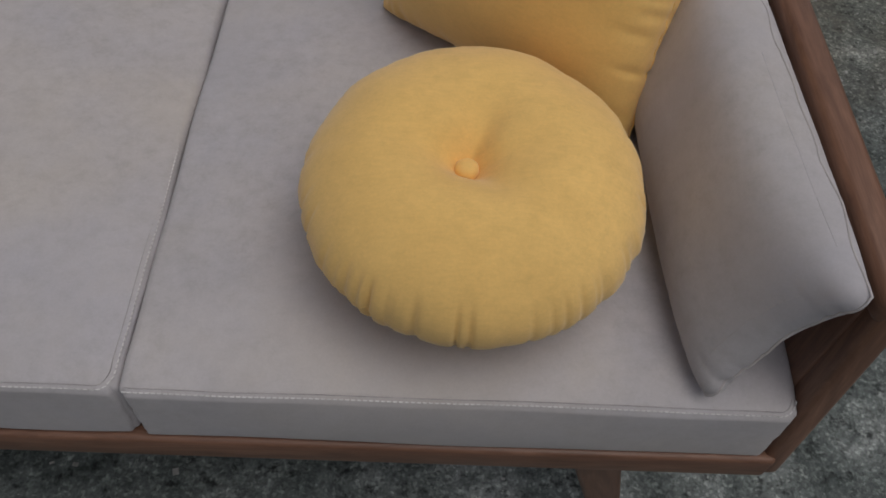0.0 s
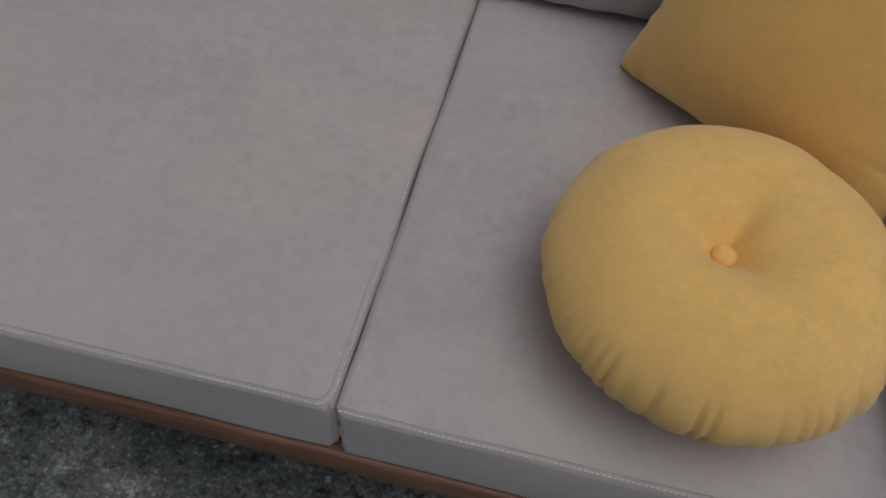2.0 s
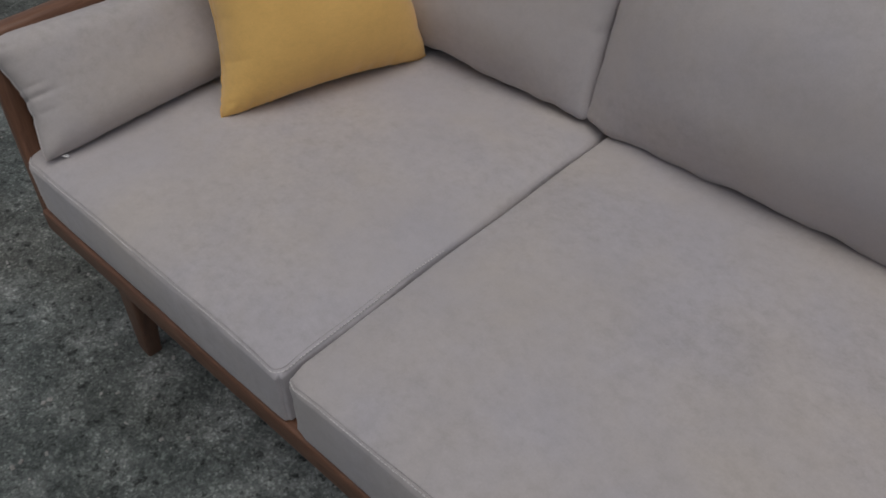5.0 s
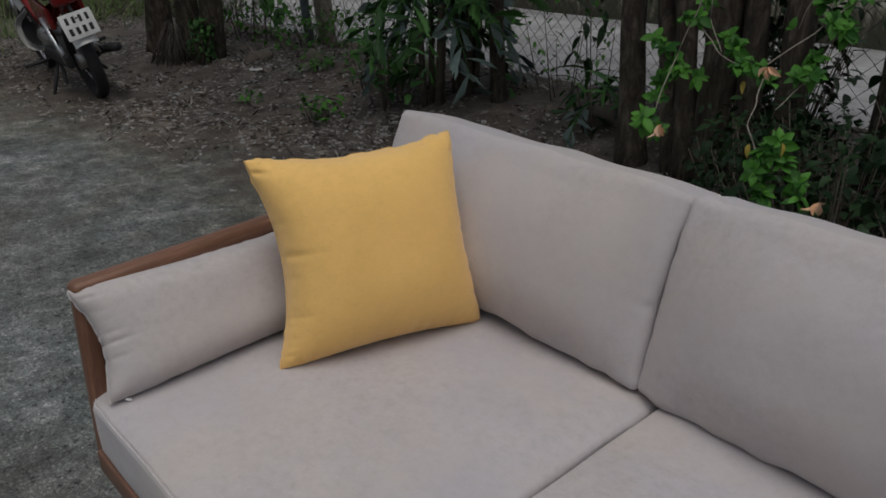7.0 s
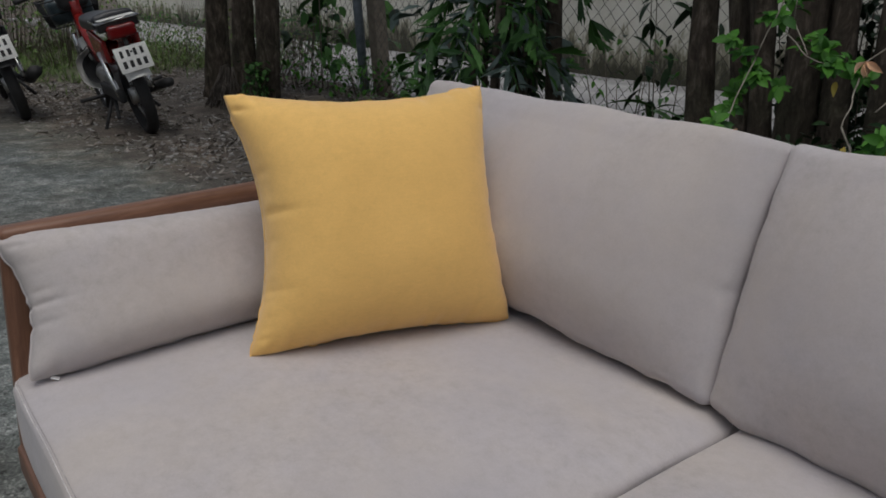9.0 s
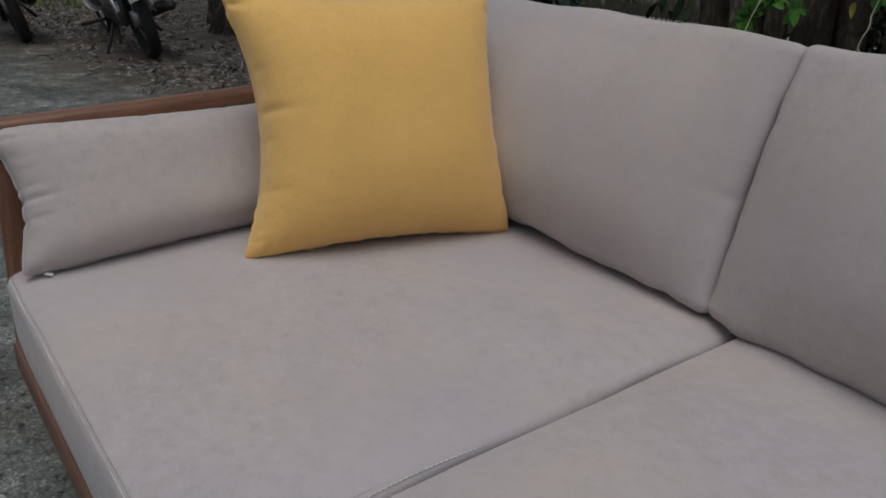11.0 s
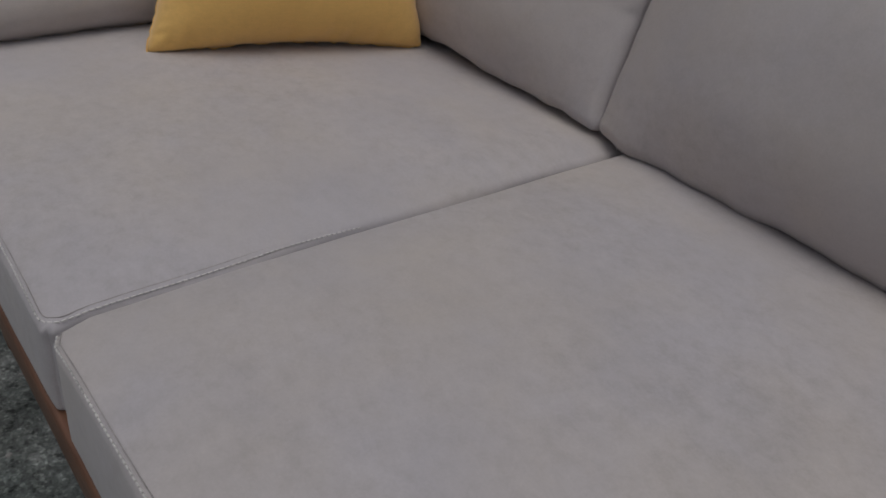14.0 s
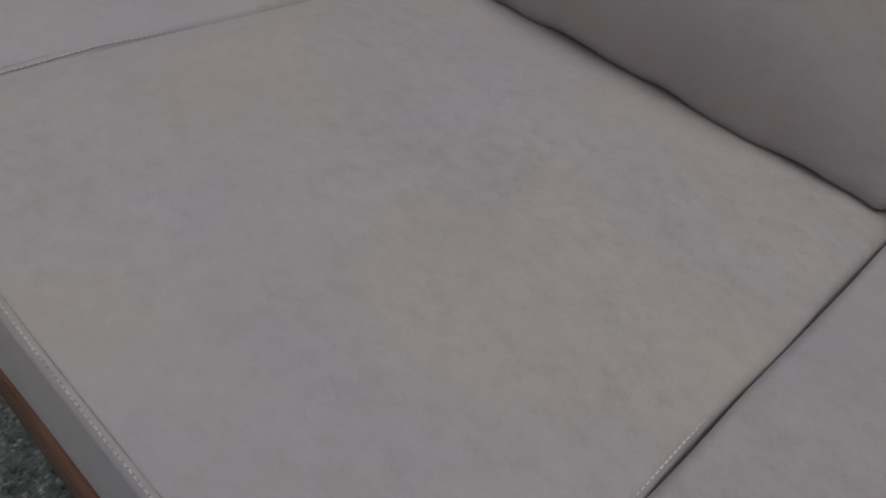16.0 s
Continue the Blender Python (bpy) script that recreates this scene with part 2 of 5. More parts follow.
M_LEAF = leaf_mat("fresh_leaf", (0.020, 0.088, 0.012), (0.085, 0.26, 0.030))
# leaf colour lowered to carry the canopy's shade over shrubs and undergrowth
M_LEAF_SHADE_DARK = leaf_mat("shade_dark_leaf", (0.010, 0.030, 0.011), (0.028, 0.064, 0.021))
M_PALM = leaf_mat("palm_leaf", (0.016, 0.055, 0.016), (0.085, 0.215, 0.048))
# leaf backs with their grey-blue sheen painted into the base colour
M_PALM_BLUE = leaf_mat("palm_underside_sheen", (0.06, 0.09, 0.08), (0.17, 0.235, 0.21))
M_DRY = leaf_mat("dry_leaf", (0.03, 0.022, 0.016), (0.32, 0.295, 0.26), 0.8)
M_YLEAF = leaf_mat("yellow_leaf", (0.4, 0.3, 0.05), (0.5, 0.4, 0.09))
M_PETAL = leaf_mat("wilted_petal", (0.82, 0.45, 0.24), (0.90, 0.66, 0.48), 0.7)
M_GRASS = leaf_mat("grass_blade", (0.055, 0.11, 0.024), (0.15, 0.22, 0.06), 0.6)


# ---- mesh helpers ----
def obj(name, verts, faces, material, parent=None, label="", smooth=True):
    me = bpy.data.meshes.new(name)
    me.from_pydata([tuple(v) for v in verts], [], faces)
    me.materials.append(material)
    if smooth:
        me.polygons.foreach_set("use_smooth", [True] * len(me.polygons))
    me.update()
    ob = new(name, me)
    if parent is not None:
        ob.parent = parent
    if label:
        ob["label"] = label
    return ob


def empty(name, m=None):
    e = new(name)
    e.empty_display_size = 0.1
    if m is not None:
        e.matrix_world = m
    return e


def steps(h, r, n, k=4):
    """Samples from -h to h, closer together within r of the ends."""
    edge = [-h + r * i / k for i in range(k)]
    inner = [-(h - r) + 2 * (h - r) * i / n for i in range(n + 1)]
    return edge + inner + [-e for e in reversed(edge)]


def rbox(hx, hy, hz, r, n=(8, 8, 4), shape=None, k=4):
    """A box with rounded edges; shape moves each point."""
    h = (hx, hy, hz)
    s = [steps(h[i], r, n[i], k) for i in range(3)]
    index, verts, faces = {}, [], []

    def vert(p):
        key = tuple(round(c, 6) for c in p)
        if key not in index:
            q = [max(-(h[i] - r), min(h[i] - r, p[i])) for i in range(3)]
            d = Vector([p[i] - q[i] for i in range(3)])
            v = Vector(q) + d.normalized() * r
            index[key] = len(verts)
            verts.append(v)
        return index[key]

    for ax in range(3):
        a, b = (ax + 1) % 3, (ax + 2) % 3
        for side in (-1, 1):
            for i in range(len(s[a]) - 1):
                for j in range(len(s[b]) - 1):
                    quad = []
                    for di, dj in ((0, 0), (1, 0), (1, 1), (0, 1)):
                        p = [0, 0, 0]
                        p[ax], p[a], p[b] = side * h[ax], s[a][i + di], s[b][j + dj]
                        quad.append(vert(p))
                    faces.append(quad if side > 0 else quad[::-1])
    if shape:
        verts = [shape(v) for v in verts]
    return verts, faces


def box_between(name, a, b, w, d, material, parent, r=0.004, label="", up=(0, 0, 1), taper=1.0):
    """A rounded bar from a to b, w wide and d deep, narrowing by taper towards b."""
    a, b = Vector(a), Vector(b)
    z = (b - a).normalized()
    x = Vector(up).cross(z)
    x = x.normalized() if x.length > 1e-4 else Vector((1, 0, 0))
    y = z.cross(x)
    half = (b - a).length / 2
    vs, fs = rbox(half, w / 2, d / 2, r, (6, 1, 1), k=2)
    out = []
    for v in vs:
        t = 1 + (taper - 1) * (v.x + half) / (2 * half)
        out.append((v.x, v.y * t, v.z * t))
    ob = obj(name, out, fs, material, parent, label)
    ob.matrix_local = Matrix.Translation((a + b) / 2) @ Matrix((z, x, y)).transposed().to_4x4()
    return ob


def tube(points, radii, sides=8, wobble=0.0, seed=0, cap=True):
    verts, faces = [], []
    pts = [Vector(p) for p in points]
    for i, p in enumerate(pts):
        t = (pts[min(i + 1, len(pts) - 1)] - pts[max(i - 1, 0)]).normalized()
        x = t.cross(Vector((0.3, 0.9, 0.2))).normalized()
        y = t.cross(x)
        for j in range(sides):
            an = 2 * math.pi * j / sides
            r = radii[i]
            if wobble:
                r *= 1 + wobble * noise.noise(Vector((math.cos(an) * 1.5 + seed, math.sin(an) * 1.5, p.z * 1.2 + seed)))
                r *= 1 + 0.5 * wobble * noise.noise(Vector((math.cos(an) * 5 + seed, math.sin(an) * 5, p.z * 4)))
            verts.append(p + x * math.cos(an) * r + y * math.sin(an) * r)
    for i in range(len(pts) - 1):
        for j in range(sides):
            k = (j + 1) % sides
            faces.append((i * sides + j, i * sides + k, (i + 1) * sides + k, (i + 1) * sides + j))
    if cap:
        faces.append(tuple(range(sides))[::-1])
        faces.append(tuple(range((len(pts) - 1) * sides, len(pts) * sides)))
    return verts, faces


def join(pieces):
    verts, faces = [], []
    for v, f in pieces:
        o = len(verts)
        verts += [Vector(p) for p in v]
        faces += [tuple(i + o for i in q) for q in f]
    return verts, faces


def moved(piece, m):
    return [m @ Vector(v) for v in piece[0]], piece[1]


def ring(R, r, n=40, sides=10, axis="Y"):
    verts, faces = [], []
    for i in range(n):
        a = 2 * math.pi * i / n
        for j in range(sides):
            b = 2 * math.pi * j / sides
            q = R + r * math.cos(b)
            verts.append((q * math.cos(a), r * math.sin(b), q * math.sin(a)))
    for i in range(n):
        for j in range(sides):
            i2, j2 = (i + 1) % n, (j + 1) % sides
            faces.append((i * sides + j, i * sides + j2, i2 * sides + j2, i2 * sides + j))
    return verts, faces


def fractal(x, y, z, s):
    return noise.noise(Vector((x * s, y * s, z * s)))


# ---- ground ----
GROUND = -0.043


def earth_at(x, y):
    """How far past the ragged edge of the concrete a place lies (0.5 at the edge)."""
    line = 1.43 + 0.025 * (x + 3.66) if x > -3.66 else 1.43 + 0.162 * (x + 3.66)
    return 0.5 + (y - line) * 0.7


def height_at(x, y):
    bank = max(0.0, min(1.0, (y - 1.7) / 1.55))
    rise = max(0.08, min(0.27, 0.13 + 0.03 * (x + 5.7)))
    h = rise * bank * bank * (3 - 2 * bank)
    if y > 3.55:
        h -= (rise - 0.02) * min(1.0, (y - 3.55) / 0.6)
    e = max(0.0, min(1.0, earth_at(x, y) - 0.3))
    return GROUND + h + e * (0.03 * fractal(x, y, 0, 1.3) + 0.014 * fractal(x, y, 3, 6.0))


def ground():
    xs = [-400, -150, -60, -30, -18] + [-14 + 0.14 * i for i in range(int(18 / 0.14))] + [4.5, 8, 15, 30, 60, 150, 400]
    ys = [-400, -150, -60, -30, -14, -7, -4, -2.5] + [-1.5 + 0.1 * i for i in range(90)] + [8.2, 10, 15, 30, 60, 150, 400]
    verts = [(x, y, height_at(x, y) if -14 < x < 4.2 and y < 7.6 else GROUND) for y in ys for x in xs]
    w = len(xs)
    faces = [(j * w + i, j * w + i + 1, (j + 1) * w + i + 1, (j + 1) * w + i) for j in range(len(ys) - 1) for i in range(w - 1)]
    ob = obj("ground", verts, faces, M_GROUND)
    layer = ob.data.attributes.new("earth", "FLOAT", "POINT")
    layer.data.foreach_set("value", [earth_at(v[0], v[1]) for v in verts])
    tagged(ob, "worn grey concrete yard giving way to bare earth", "ground", kind="structure")


ground()

# ---- sofa frame ----
SEAT_Z, SEAT_B = 0.43, 0.322


def sofa():
    s = tagged(empty("sofa", Matrix.Translation((0, 0, GROUND))), "three-seat sofa with a walnut-stained wooden frame on tapered legs", "sofa")
    lift = Vector((0, 0, -GROUND))

    def bar(name, a, b, w, d, r, **kw):
        return box_between(name, Vector(a) + lift, Vector(b) + lift, w, d, M_WOOD, s, r, **kw)

    # platform under the cushions
    vs, fs = rbox(0.962, 0.40, 0.012, 0.003, (4, 3, 1), k=1)
    obj("platform", vs, fs, M_WOOD, s).location = Vector((-0.018, 0.43, SEAT_B - 0.013)) + lift
    bar("front_rail", (-1.000, 0.0110, SEAT_B - 0.023), (0.985, 0.0220, SEAT_B - 0.021), 0.034, 0.043, 0.006)
    bar("back_rail", (-1.01, 0.88, SEAT_B - 0.012), (0.975, 0.88, SEAT_B - 0.012), 0.030, 0.05, 0.006)
    for sg, x0, x1, top, splay in ((-1, 0.985, 1.018, 0.624, 0.085), (1, 0.972, 0.966, 0.600, 0.0)):
        lean = (x1 - x0) / (top - 0.28)
        # arm: solid board between front post, back post and a rounded top rail
        def pt(y, z, o=0.016):
            return (sg * (x0 + lean * (z - 0.28) + o + splay * y * (z - 0.28) / (top - 0.28)), y + (0.010 if sg > 0 else 0.0), z)
        bar("front_post", pt(0.016, 0.278), pt(0.035, top - 0.004), 0.028, 0.036, 0.008, up=(0, 1, 0))
        bar("back_post", pt(0.88, 0.278), pt(0.88, top + 0.008), 0.028, 0.036, 0.008, up=(0, 1, 0))
        bar("top_rail", pt(0.016, top - 0.016), pt(0.896, top - 0.002), 0.036, 0.034, 0.011)
        bar("arm_panel", pt(0.45, 0.290), pt(0.45, top - 0.012), 0.033, 0.83, 0.003, up=(0, 1, 0))
        bar("side_rail", pt(0.03, SEAT_B - 0.016, 0.012), pt(0.865, SEAT_B - 0.016, 0.012), 0.028, 0.044, 0.005)
        for y0, dy in ((0.050, 0.012), (0.82, 0.05)):
            bar("leg", (sg * 0.822 - 0.022, y0, 0.290), (sg * 0.910 - 0.022, y0 + dy, GROUND), 0.062, 0.048, 0.009, up=(0, 1, 0), taper=0.62)
    # low back of boards behind the cushions
    bar("back_top_rail", (-1.01, 0.93, 0.64), (0.975, 0.93, 0.64), 0.032, 0.05, 0.009)
    for i in range(9):
        x = -0.938 + 0.23 * i
        bar("back_slat", (x, 0.888, 0.32), (x, 0.928, 0.62), 0.05, 0.014, 0.004, up=(0, 1, 0))


sofa()


# ---- cushions ----
def dashes(points, normal, every=0.0068, length=0.0046, width=0.0013, high=0.0007):
    """Thread stitches laid along a line of points."""
    pieces, carry = [], 0.0
    n = Vector(normal).normalized()
    for a, b in zip(points, points[1:]):
        a, b = Vector(a), Vector(b)
        d = b - a
        if d.length < 1e-6:
            continue
        t = d.normalized()
        side = t.cross(n).normalized()
        p = carry
        while p < d.length:
            c = a + t * p
            vs = [c + t * (i * length / 2) + side * (j * width / 2) + n * (k * high) for i in (-1, 1) for j in (-1, 1) for k in (-1, 1)]
            fs = [(0, 1, 3, 2), (4, 6, 7, 5), (0, 4, 5, 1), (2, 3, 7, 6), (1, 5, 7, 3), (0, 2, 6, 4)]
            pieces.append((vs, fs))
            p += every
        carry = p - d.length
    return join(pieces)


def seat_cushion(x0, x1, seed, label, corners=(0.012, 0.012), sink=0.0, y0=0.0, fall=0.003, skew=0.0):
    hx, hy, hz = (x1 - x0) / 2 - 0.0013, 0.405, (SEAT_Z - SEAT_B) / 2

    def shape(v):
        u, w = v.x / hx, v.y / hy
        top = (v.z + hz) / (2 * hz)
        # front corners rounded in plan
        rc = (corners[0] if v.x < 0 else corners[1])
        ox, oy = abs(v.x) - (hx - rc), -v.y - (hy - rc)
        if ox > 0 and oy > 0:
            far = max(ox, oy)
            k = far / math.hypot(ox, oy)
            v = Vector((math.copysign(hx - rc + ox * k, v.x), -(hy - rc + oy * k), v.z))
        dome = 0.016 * (0.42 + 0.58 * (1 - abs(u) ** 2.6)) * (1 - abs(w) ** 2.6)
        wave = 0.0025 * fractal(v.x + seed, v.y, 0, 5.0)
        # edges roll down softly, and the first seam drifts away from the middle seat
        roll = 0.008 * max(0.0, 1 - (v.y + hy) / 0.042) ** 2 + fall * max(0.0, 1 - (hx - abs(v.x)) / 0.06) ** 2
        bow = -0.005 * (0.3 + 0.7 * (w + 1) / 2) * u ** 4 if (u > 0 and x1 < 0) or (u < 0 and -0.5 < x0 < 0) else 0.0
        belly = 0.004 * (1 - u * u) * math.sin(top * math.pi)
        return Vector((v.x + bow + 0.0032 * fractal(v.y * 1.4, seed, top, 6.0) * (abs(u) > 0.9),
                       v.y + skew * u + (-belly if w < -0.9 else 0) + 0.0018 * fractal(v.x, seed, top, 7.0),
                       v.z + (dome + wave - roll) * max(0, top) - sink * (u + 1) / 2 * max(0.0, -w)))

    vs, fs = rbox(hx, hy, hz, 0.009, (28, 30, 5), shape, k=5)
    ob = obj("seat_cushion", vs, fs, M_GREY)
    ob.location = ((x0 + x1) / 2, hy + y0, (SEAT_Z + SEAT_B) / 2)
    tagged(ob, label, "cushion", "seat cushions")
    # twin rows of stitches along the front edge, one row up the sides, and the seam between
    def on(x, y, z):
        return shape(Vector((x, y, z)))
    n = 40
    # a stitched welt runs along the front edge and back along one side, round a soft corner
    def edge_line(inset, drop, out, side, low):
        r = corners[1] + 0.009
        line = [Vector((-hx + 0.006 + (2 * hx - 0.006 - r) * i / n, -hy + inset, hz - drop)) for i in range(n + 1)]
        line += [Vector((hx - r + (r - side) * math.sin(a), -hy + r - (r - inset) * math.cos(a), hz - drop * math.cos(a))) for a in (0.3, 0.6, 0.9, 1.2, 1.5)]
        if x1 < 0.9:
            line += [Vector((hx - side, -hy + r + 0.28 * i / n, hz - low - 0.0018 * (i / n) ** 3)) for i in range(1, n + 1)]
        return [shape(p) + Vector(out) for p in line]
    st = dashes(edge_line(0.0030, 0.0024, (0.0002, -0.0004, 0.0007), 0.0032, 0.0012), (0, -0.6, 0.8), width=0.0011, length=0.0038, every=0.0056)
    obj("stitching", *st, M_THREAD, ob, "pale thread stitches", smooth=False)["kind"] = "stuff"
    ridge = edge_line(0.0056, 0.0, (0, 0, -0.0002), 0.0078, 0.0)
    obj("seam", *tube(ridge, [0.0005] * len(ridge), 6), M_SEAM, ob)
    return ob


seat_cushion(-1.016, -0.3325, 1.0, "grey suede seat cushion with stitched edges beside the arm bolster", (0.038, 0.014), fall=0.011)
seat_cushion(-0.3285, 0.3250, 5.0, "grey suede middle seat cushion, bare, with faint nap marks", (0.024, 0.012), y0=0.004, skew=0.004, fall=0.006)
seat_cushion(0.3248, 0.974, 9.0, "grey suede seat cushion with yellow pillows on it", (0.009, 0.010), 0.004, 0.009, skew=0.003)


def back_cushion(x0, x1, seed, label, dy=0.0, turn=0.0, dip=(0.0, 0.0), drop=(0.0, 0.0)):
    hx, hy, hz = (x1 - x0) / 2, 0.075, 0.175
    rng = random.Random(int(seed * 7))
    # short gathers where the cloth is drawn into the side and bottom seams
    side_tucks = [(rng.choice((-1, 1)), rng.uniform(-0.9, 0.9) * hz, rng.uniform(0.3, 1.0), rng.uniform(0.003, 0.007), rng.uniform(0.008, 0.020)) for _ in range(22)]
    foot_tucks = [(rng.uniform(-0.95, 0.95) * hx, rng.uniform(0.3, 1.0), rng.uniform(0.005, 0.011), rng.uniform(0.010, 0.03)) for _ in range(14)]

    def gather(v):
        w = 0.0
        for sg, c, k, wd, run in side_tucks:
            if v.x * sg > 0 and abs(v.z - c) < 3 * wd:
                w += k * math.exp(-((v.z - c) / wd) ** 2) * math.exp(-(hx - abs(v.x)) / run)
        for c, k, wd, run in foot_tucks:
            if v.z < 0 and abs(v.x - c) < 3 * wd:
                w += k * math.exp(-((v.x - c) / wd) ** 2) * math.exp(-(v.z + hz) / run)
        return w

    def shape(v):
        u, w = v.x / hx, v.z / hz
        # fullest below the middle, so that the upper part leans back and the foot turns under
        low = (w + 0.3) / (1.3 if w > -0.3 else 0.7)
        puff = (1 - abs(u) ** 2.6) * (1 - abs(low) ** 2.2)
        front = -v.y / hy
        y = v.y - (0.056 * puff if front > 0 else -0.03 * puff)
        y += 0.020 * max(0.0, w) ** 2 * max(0.0, front)
        cr = 0.003 * fractal(v.x * 2 + seed, v.z, 0, 8.0) * (abs(w) ** 3) + (0.0032 * gather(v) if front > 0 else 0.0)
        cr += 0.003 * fractal(v.x * 0.6 + seed, v.z, 4, 6.0)
        sag = (0.006 * fractal(v.x + seed, 1.7, 0, 9.0) + (0.005 * fractal(v.x * 1.4 + seed, 4.1, 0, 16.0) if w < 0 else 0.0)) * abs(w) ** 4
        edge = 0.004 * fractal(v.z * 1.3, seed, 0, 14.0) * abs(u) ** 6
        return Vector((v.x * (1 - 0.014 * (1 - w * w)) + edge, y + cr, v.z + sag + 0.004 * (1 - u * u) * (w > 0.8) - (dip[0] + (dip[1] - dip[0]) * (u + 1) / 2) * max(0.0, w) - (drop[0] + (drop[1] - drop[0]) * (u + 1) / 2) * max(0.0, -w) ** 2))

    vs, fs = rbox(hx - 0.001, hy, hz, 0.017, (84, 5, 46), shape, k=6)
    ob = obj("back_cushion", vs, fs, M_GREY)
    ob.matrix_world = pose((x0 + x1) / 2, 0.797 + dy, 0.600, -15, 0, turn)
    tagged(ob, label, "cushion", "back cushions")
    # welted seam round the front face
    loop, dense = [], []
    cx, cz, rr = hx - 0.0025, hz - 0.0015, 0.018
    for k, (sx, sz) in enumerate(((1, -1), (1, 1), (-1, 1), (-1, -1))):
        for i in range(9):
            a = radians(-90 + 90 * k + 90 * i / 8)
            loop.append(Vector((sx * (cx - rr) + rr * math.cos(a), -hy + 0.016, sz * (cz - rr) + rr * math.sin(a))))
    for a, b in zip(loop, loop[1:] + loop[:1]):
        m = max(1, int((b - a).length / 0.007))
        dense += [shape(a.lerp(b, i / m)) for i in range(m)]
    dense.append(dense[0])
    obj("seam", *tube(dense, [0.0009] * len(dense), 6, cap=False), M_SEAM, ob)
    return ob


back_cushion(-1.112, -0.368, 2.0, "plump grey suede back cushion in the sofa's corner", -0.003, -0.5, (0.009, 0.016), (-0.008, 0.007))
back_cushion(-0.376, 0.317, 6.0, "plump grey suede middle back cushion", -0.012, -1.6, (0.012, 0.022), (0.008, 0.014))
back_cushion(0.317, 0.985, 11.0, "plump grey suede back cushion behind yellow pillows", -0.026, 0.0, (0.012, 0.008), (-0.002, -0.003))


def puff(a, b, t, pinch, pinch_x=None, power=2.6, n=104, wrinkle=0.004, seed=0, gathers=14, run=0.03, round_off=0.0, scallop=0.0025, folds=(), pinch_l=None):
    """A two-sided stuffed pillow a by b (half sizes) and t thick, its edges drawn in between the corners and gathered along the seam."""
    def bend(u):
        return math.sin(u * math.pi / 2) * 0.55 + u * 0.45
    g = [bend(-1 + 2 * i / n) for i in range(n + 1)]
    rng = random.Random(int(seed * 10))
    tucks = {}
    for ax, half in ((0, b), (1, a)):
        for sg in (-1, 1):
            count = int(gathers * half / max(a, b)) + 2
            tucks[(ax, sg)] = [(rng.uniform(-0.93, 0.93) * half, rng.uniform(0.25, 1.0), rng.uniform(1.3, 2.4) * scallop, run * rng.uniform(0.5, 1.5)) for _ in range(count)]

    def tuck(u, v):
        w = 0.0
        for ax, p, q, pl, ql in ((0, u, v, a, b), (1, v, u, b, a)):
            sg = 1 if p > 0 else -1
            for c, s, wd, reach in tucks[(ax, sg)]:
                d = (q * ql - c) / wd
                if abs(d) < 3:
                    w -= s * math.exp(-d * d) * math.exp(-((1 - abs(p)) * pl / reach) ** 1.5)
        return w

    # deeper single folds: axis, side, place along the edge, depth, width, reach
    for ax, sg, c, depth, wd, reach in folds:
        tucks[(ax, sg)].append((c, depth, wd, reach))

    def blunt(u, v):
        """Corners drawn in a little, so that they end round."""
        k = max(0.0, abs(u) + abs(v) - 1.74) / 0.26
        return 1 - round_off * k * k

    verts, faces, index = [], [], {}
    for side in (1, -1):
        for j, v in enumerate(g):
            for i, u in enumerate(g):
                rim = i in (0, n) or j in (0, n)
                if rim and side < 0:
                    continue
                x = a * u * (1 - (pinch_l if pinch_l is not None and u < 0 else pinch if pinch_x is None else pinch_x) * (1 - v * v) * abs(u) ** 1.5) * blunt(u, v)
                y = b * v * (1 - pinch * (0.55 if v < 0 else 1.0) * (1 - u * u) * abs(v) ** 1.5) * blunt(u, v)
                if rim:
                    out = 1.4 * scallop * fractal(x * 2, y * 2, seed, 11.0) + scallop * tuck(u, v)
                    index[(i, j, 1)] = index[(i, j, -1)] = len(verts)
                    ox, oy = (out * (1 if u > 0 else -1) if i in (0, n) else 0), (out * (1 if v > 0 else -1) if j in (0, n) else 0)
                    verts.append(Vector((x + ox, y + oy, 0.005 * fractal(x * 2 + seed, y * 2, 0, 9.0))))
                    continue
                z = t * (max(0.0, 1 - abs(u) ** power) * max(0.0, 1 - abs(v) ** power)) ** 0.5
                z += wrinkle * tuck(u, v) * min(1.0, (1 - max(abs(u), abs(v))) * 14)
                z += 0.9 * scallop * fractal(x + seed, y, side, 5.0)
                index[(i, j, side)] = len(verts)
                verts.append(Vector((x, y, max(0.0008, z) * (1 if side > 0 else -0.62))))
        for j in range(n):
            for i in range(n):
                q = [index[(i, j, side)], index[(i + 1, j, side)], index[(i + 1, j + 1, side)], index[(i, j + 1, side)]]
                faces.append(q if side > 0 else q[::-1])
    edge = [(i, 0) for i in range(n)] + [(n, j) for j in range(n)] + [(i, n) for i in range(n, 0, -1)] + [(0, j) for j in range(n, 0, -1)]
    rimline = [verts[index[(i, j, 1)]] for i, j in edge]
    return verts, faces, rimline, lambda u, v: verts[index[(min(range(1, n), key=lambda i: abs(g[i] - u)), min(range(1, n), key=lambda j: abs(g[j] - v)), 1)]]


def frame_of(bl, br, tl):
    """Pose of a pillow from three of its corners: across, up, and out of its face."""
    bl, br, tl = Vector(bl), Vector(br), Vector(tl)
    x = (br - bl).normalized()
    z = x.cross(tl - bl).normalized()
    y = z.cross(x)
    return Matrix.Translation((br + tl) / 2) @ Matrix((x, y, z)).transposed().to_4x4()


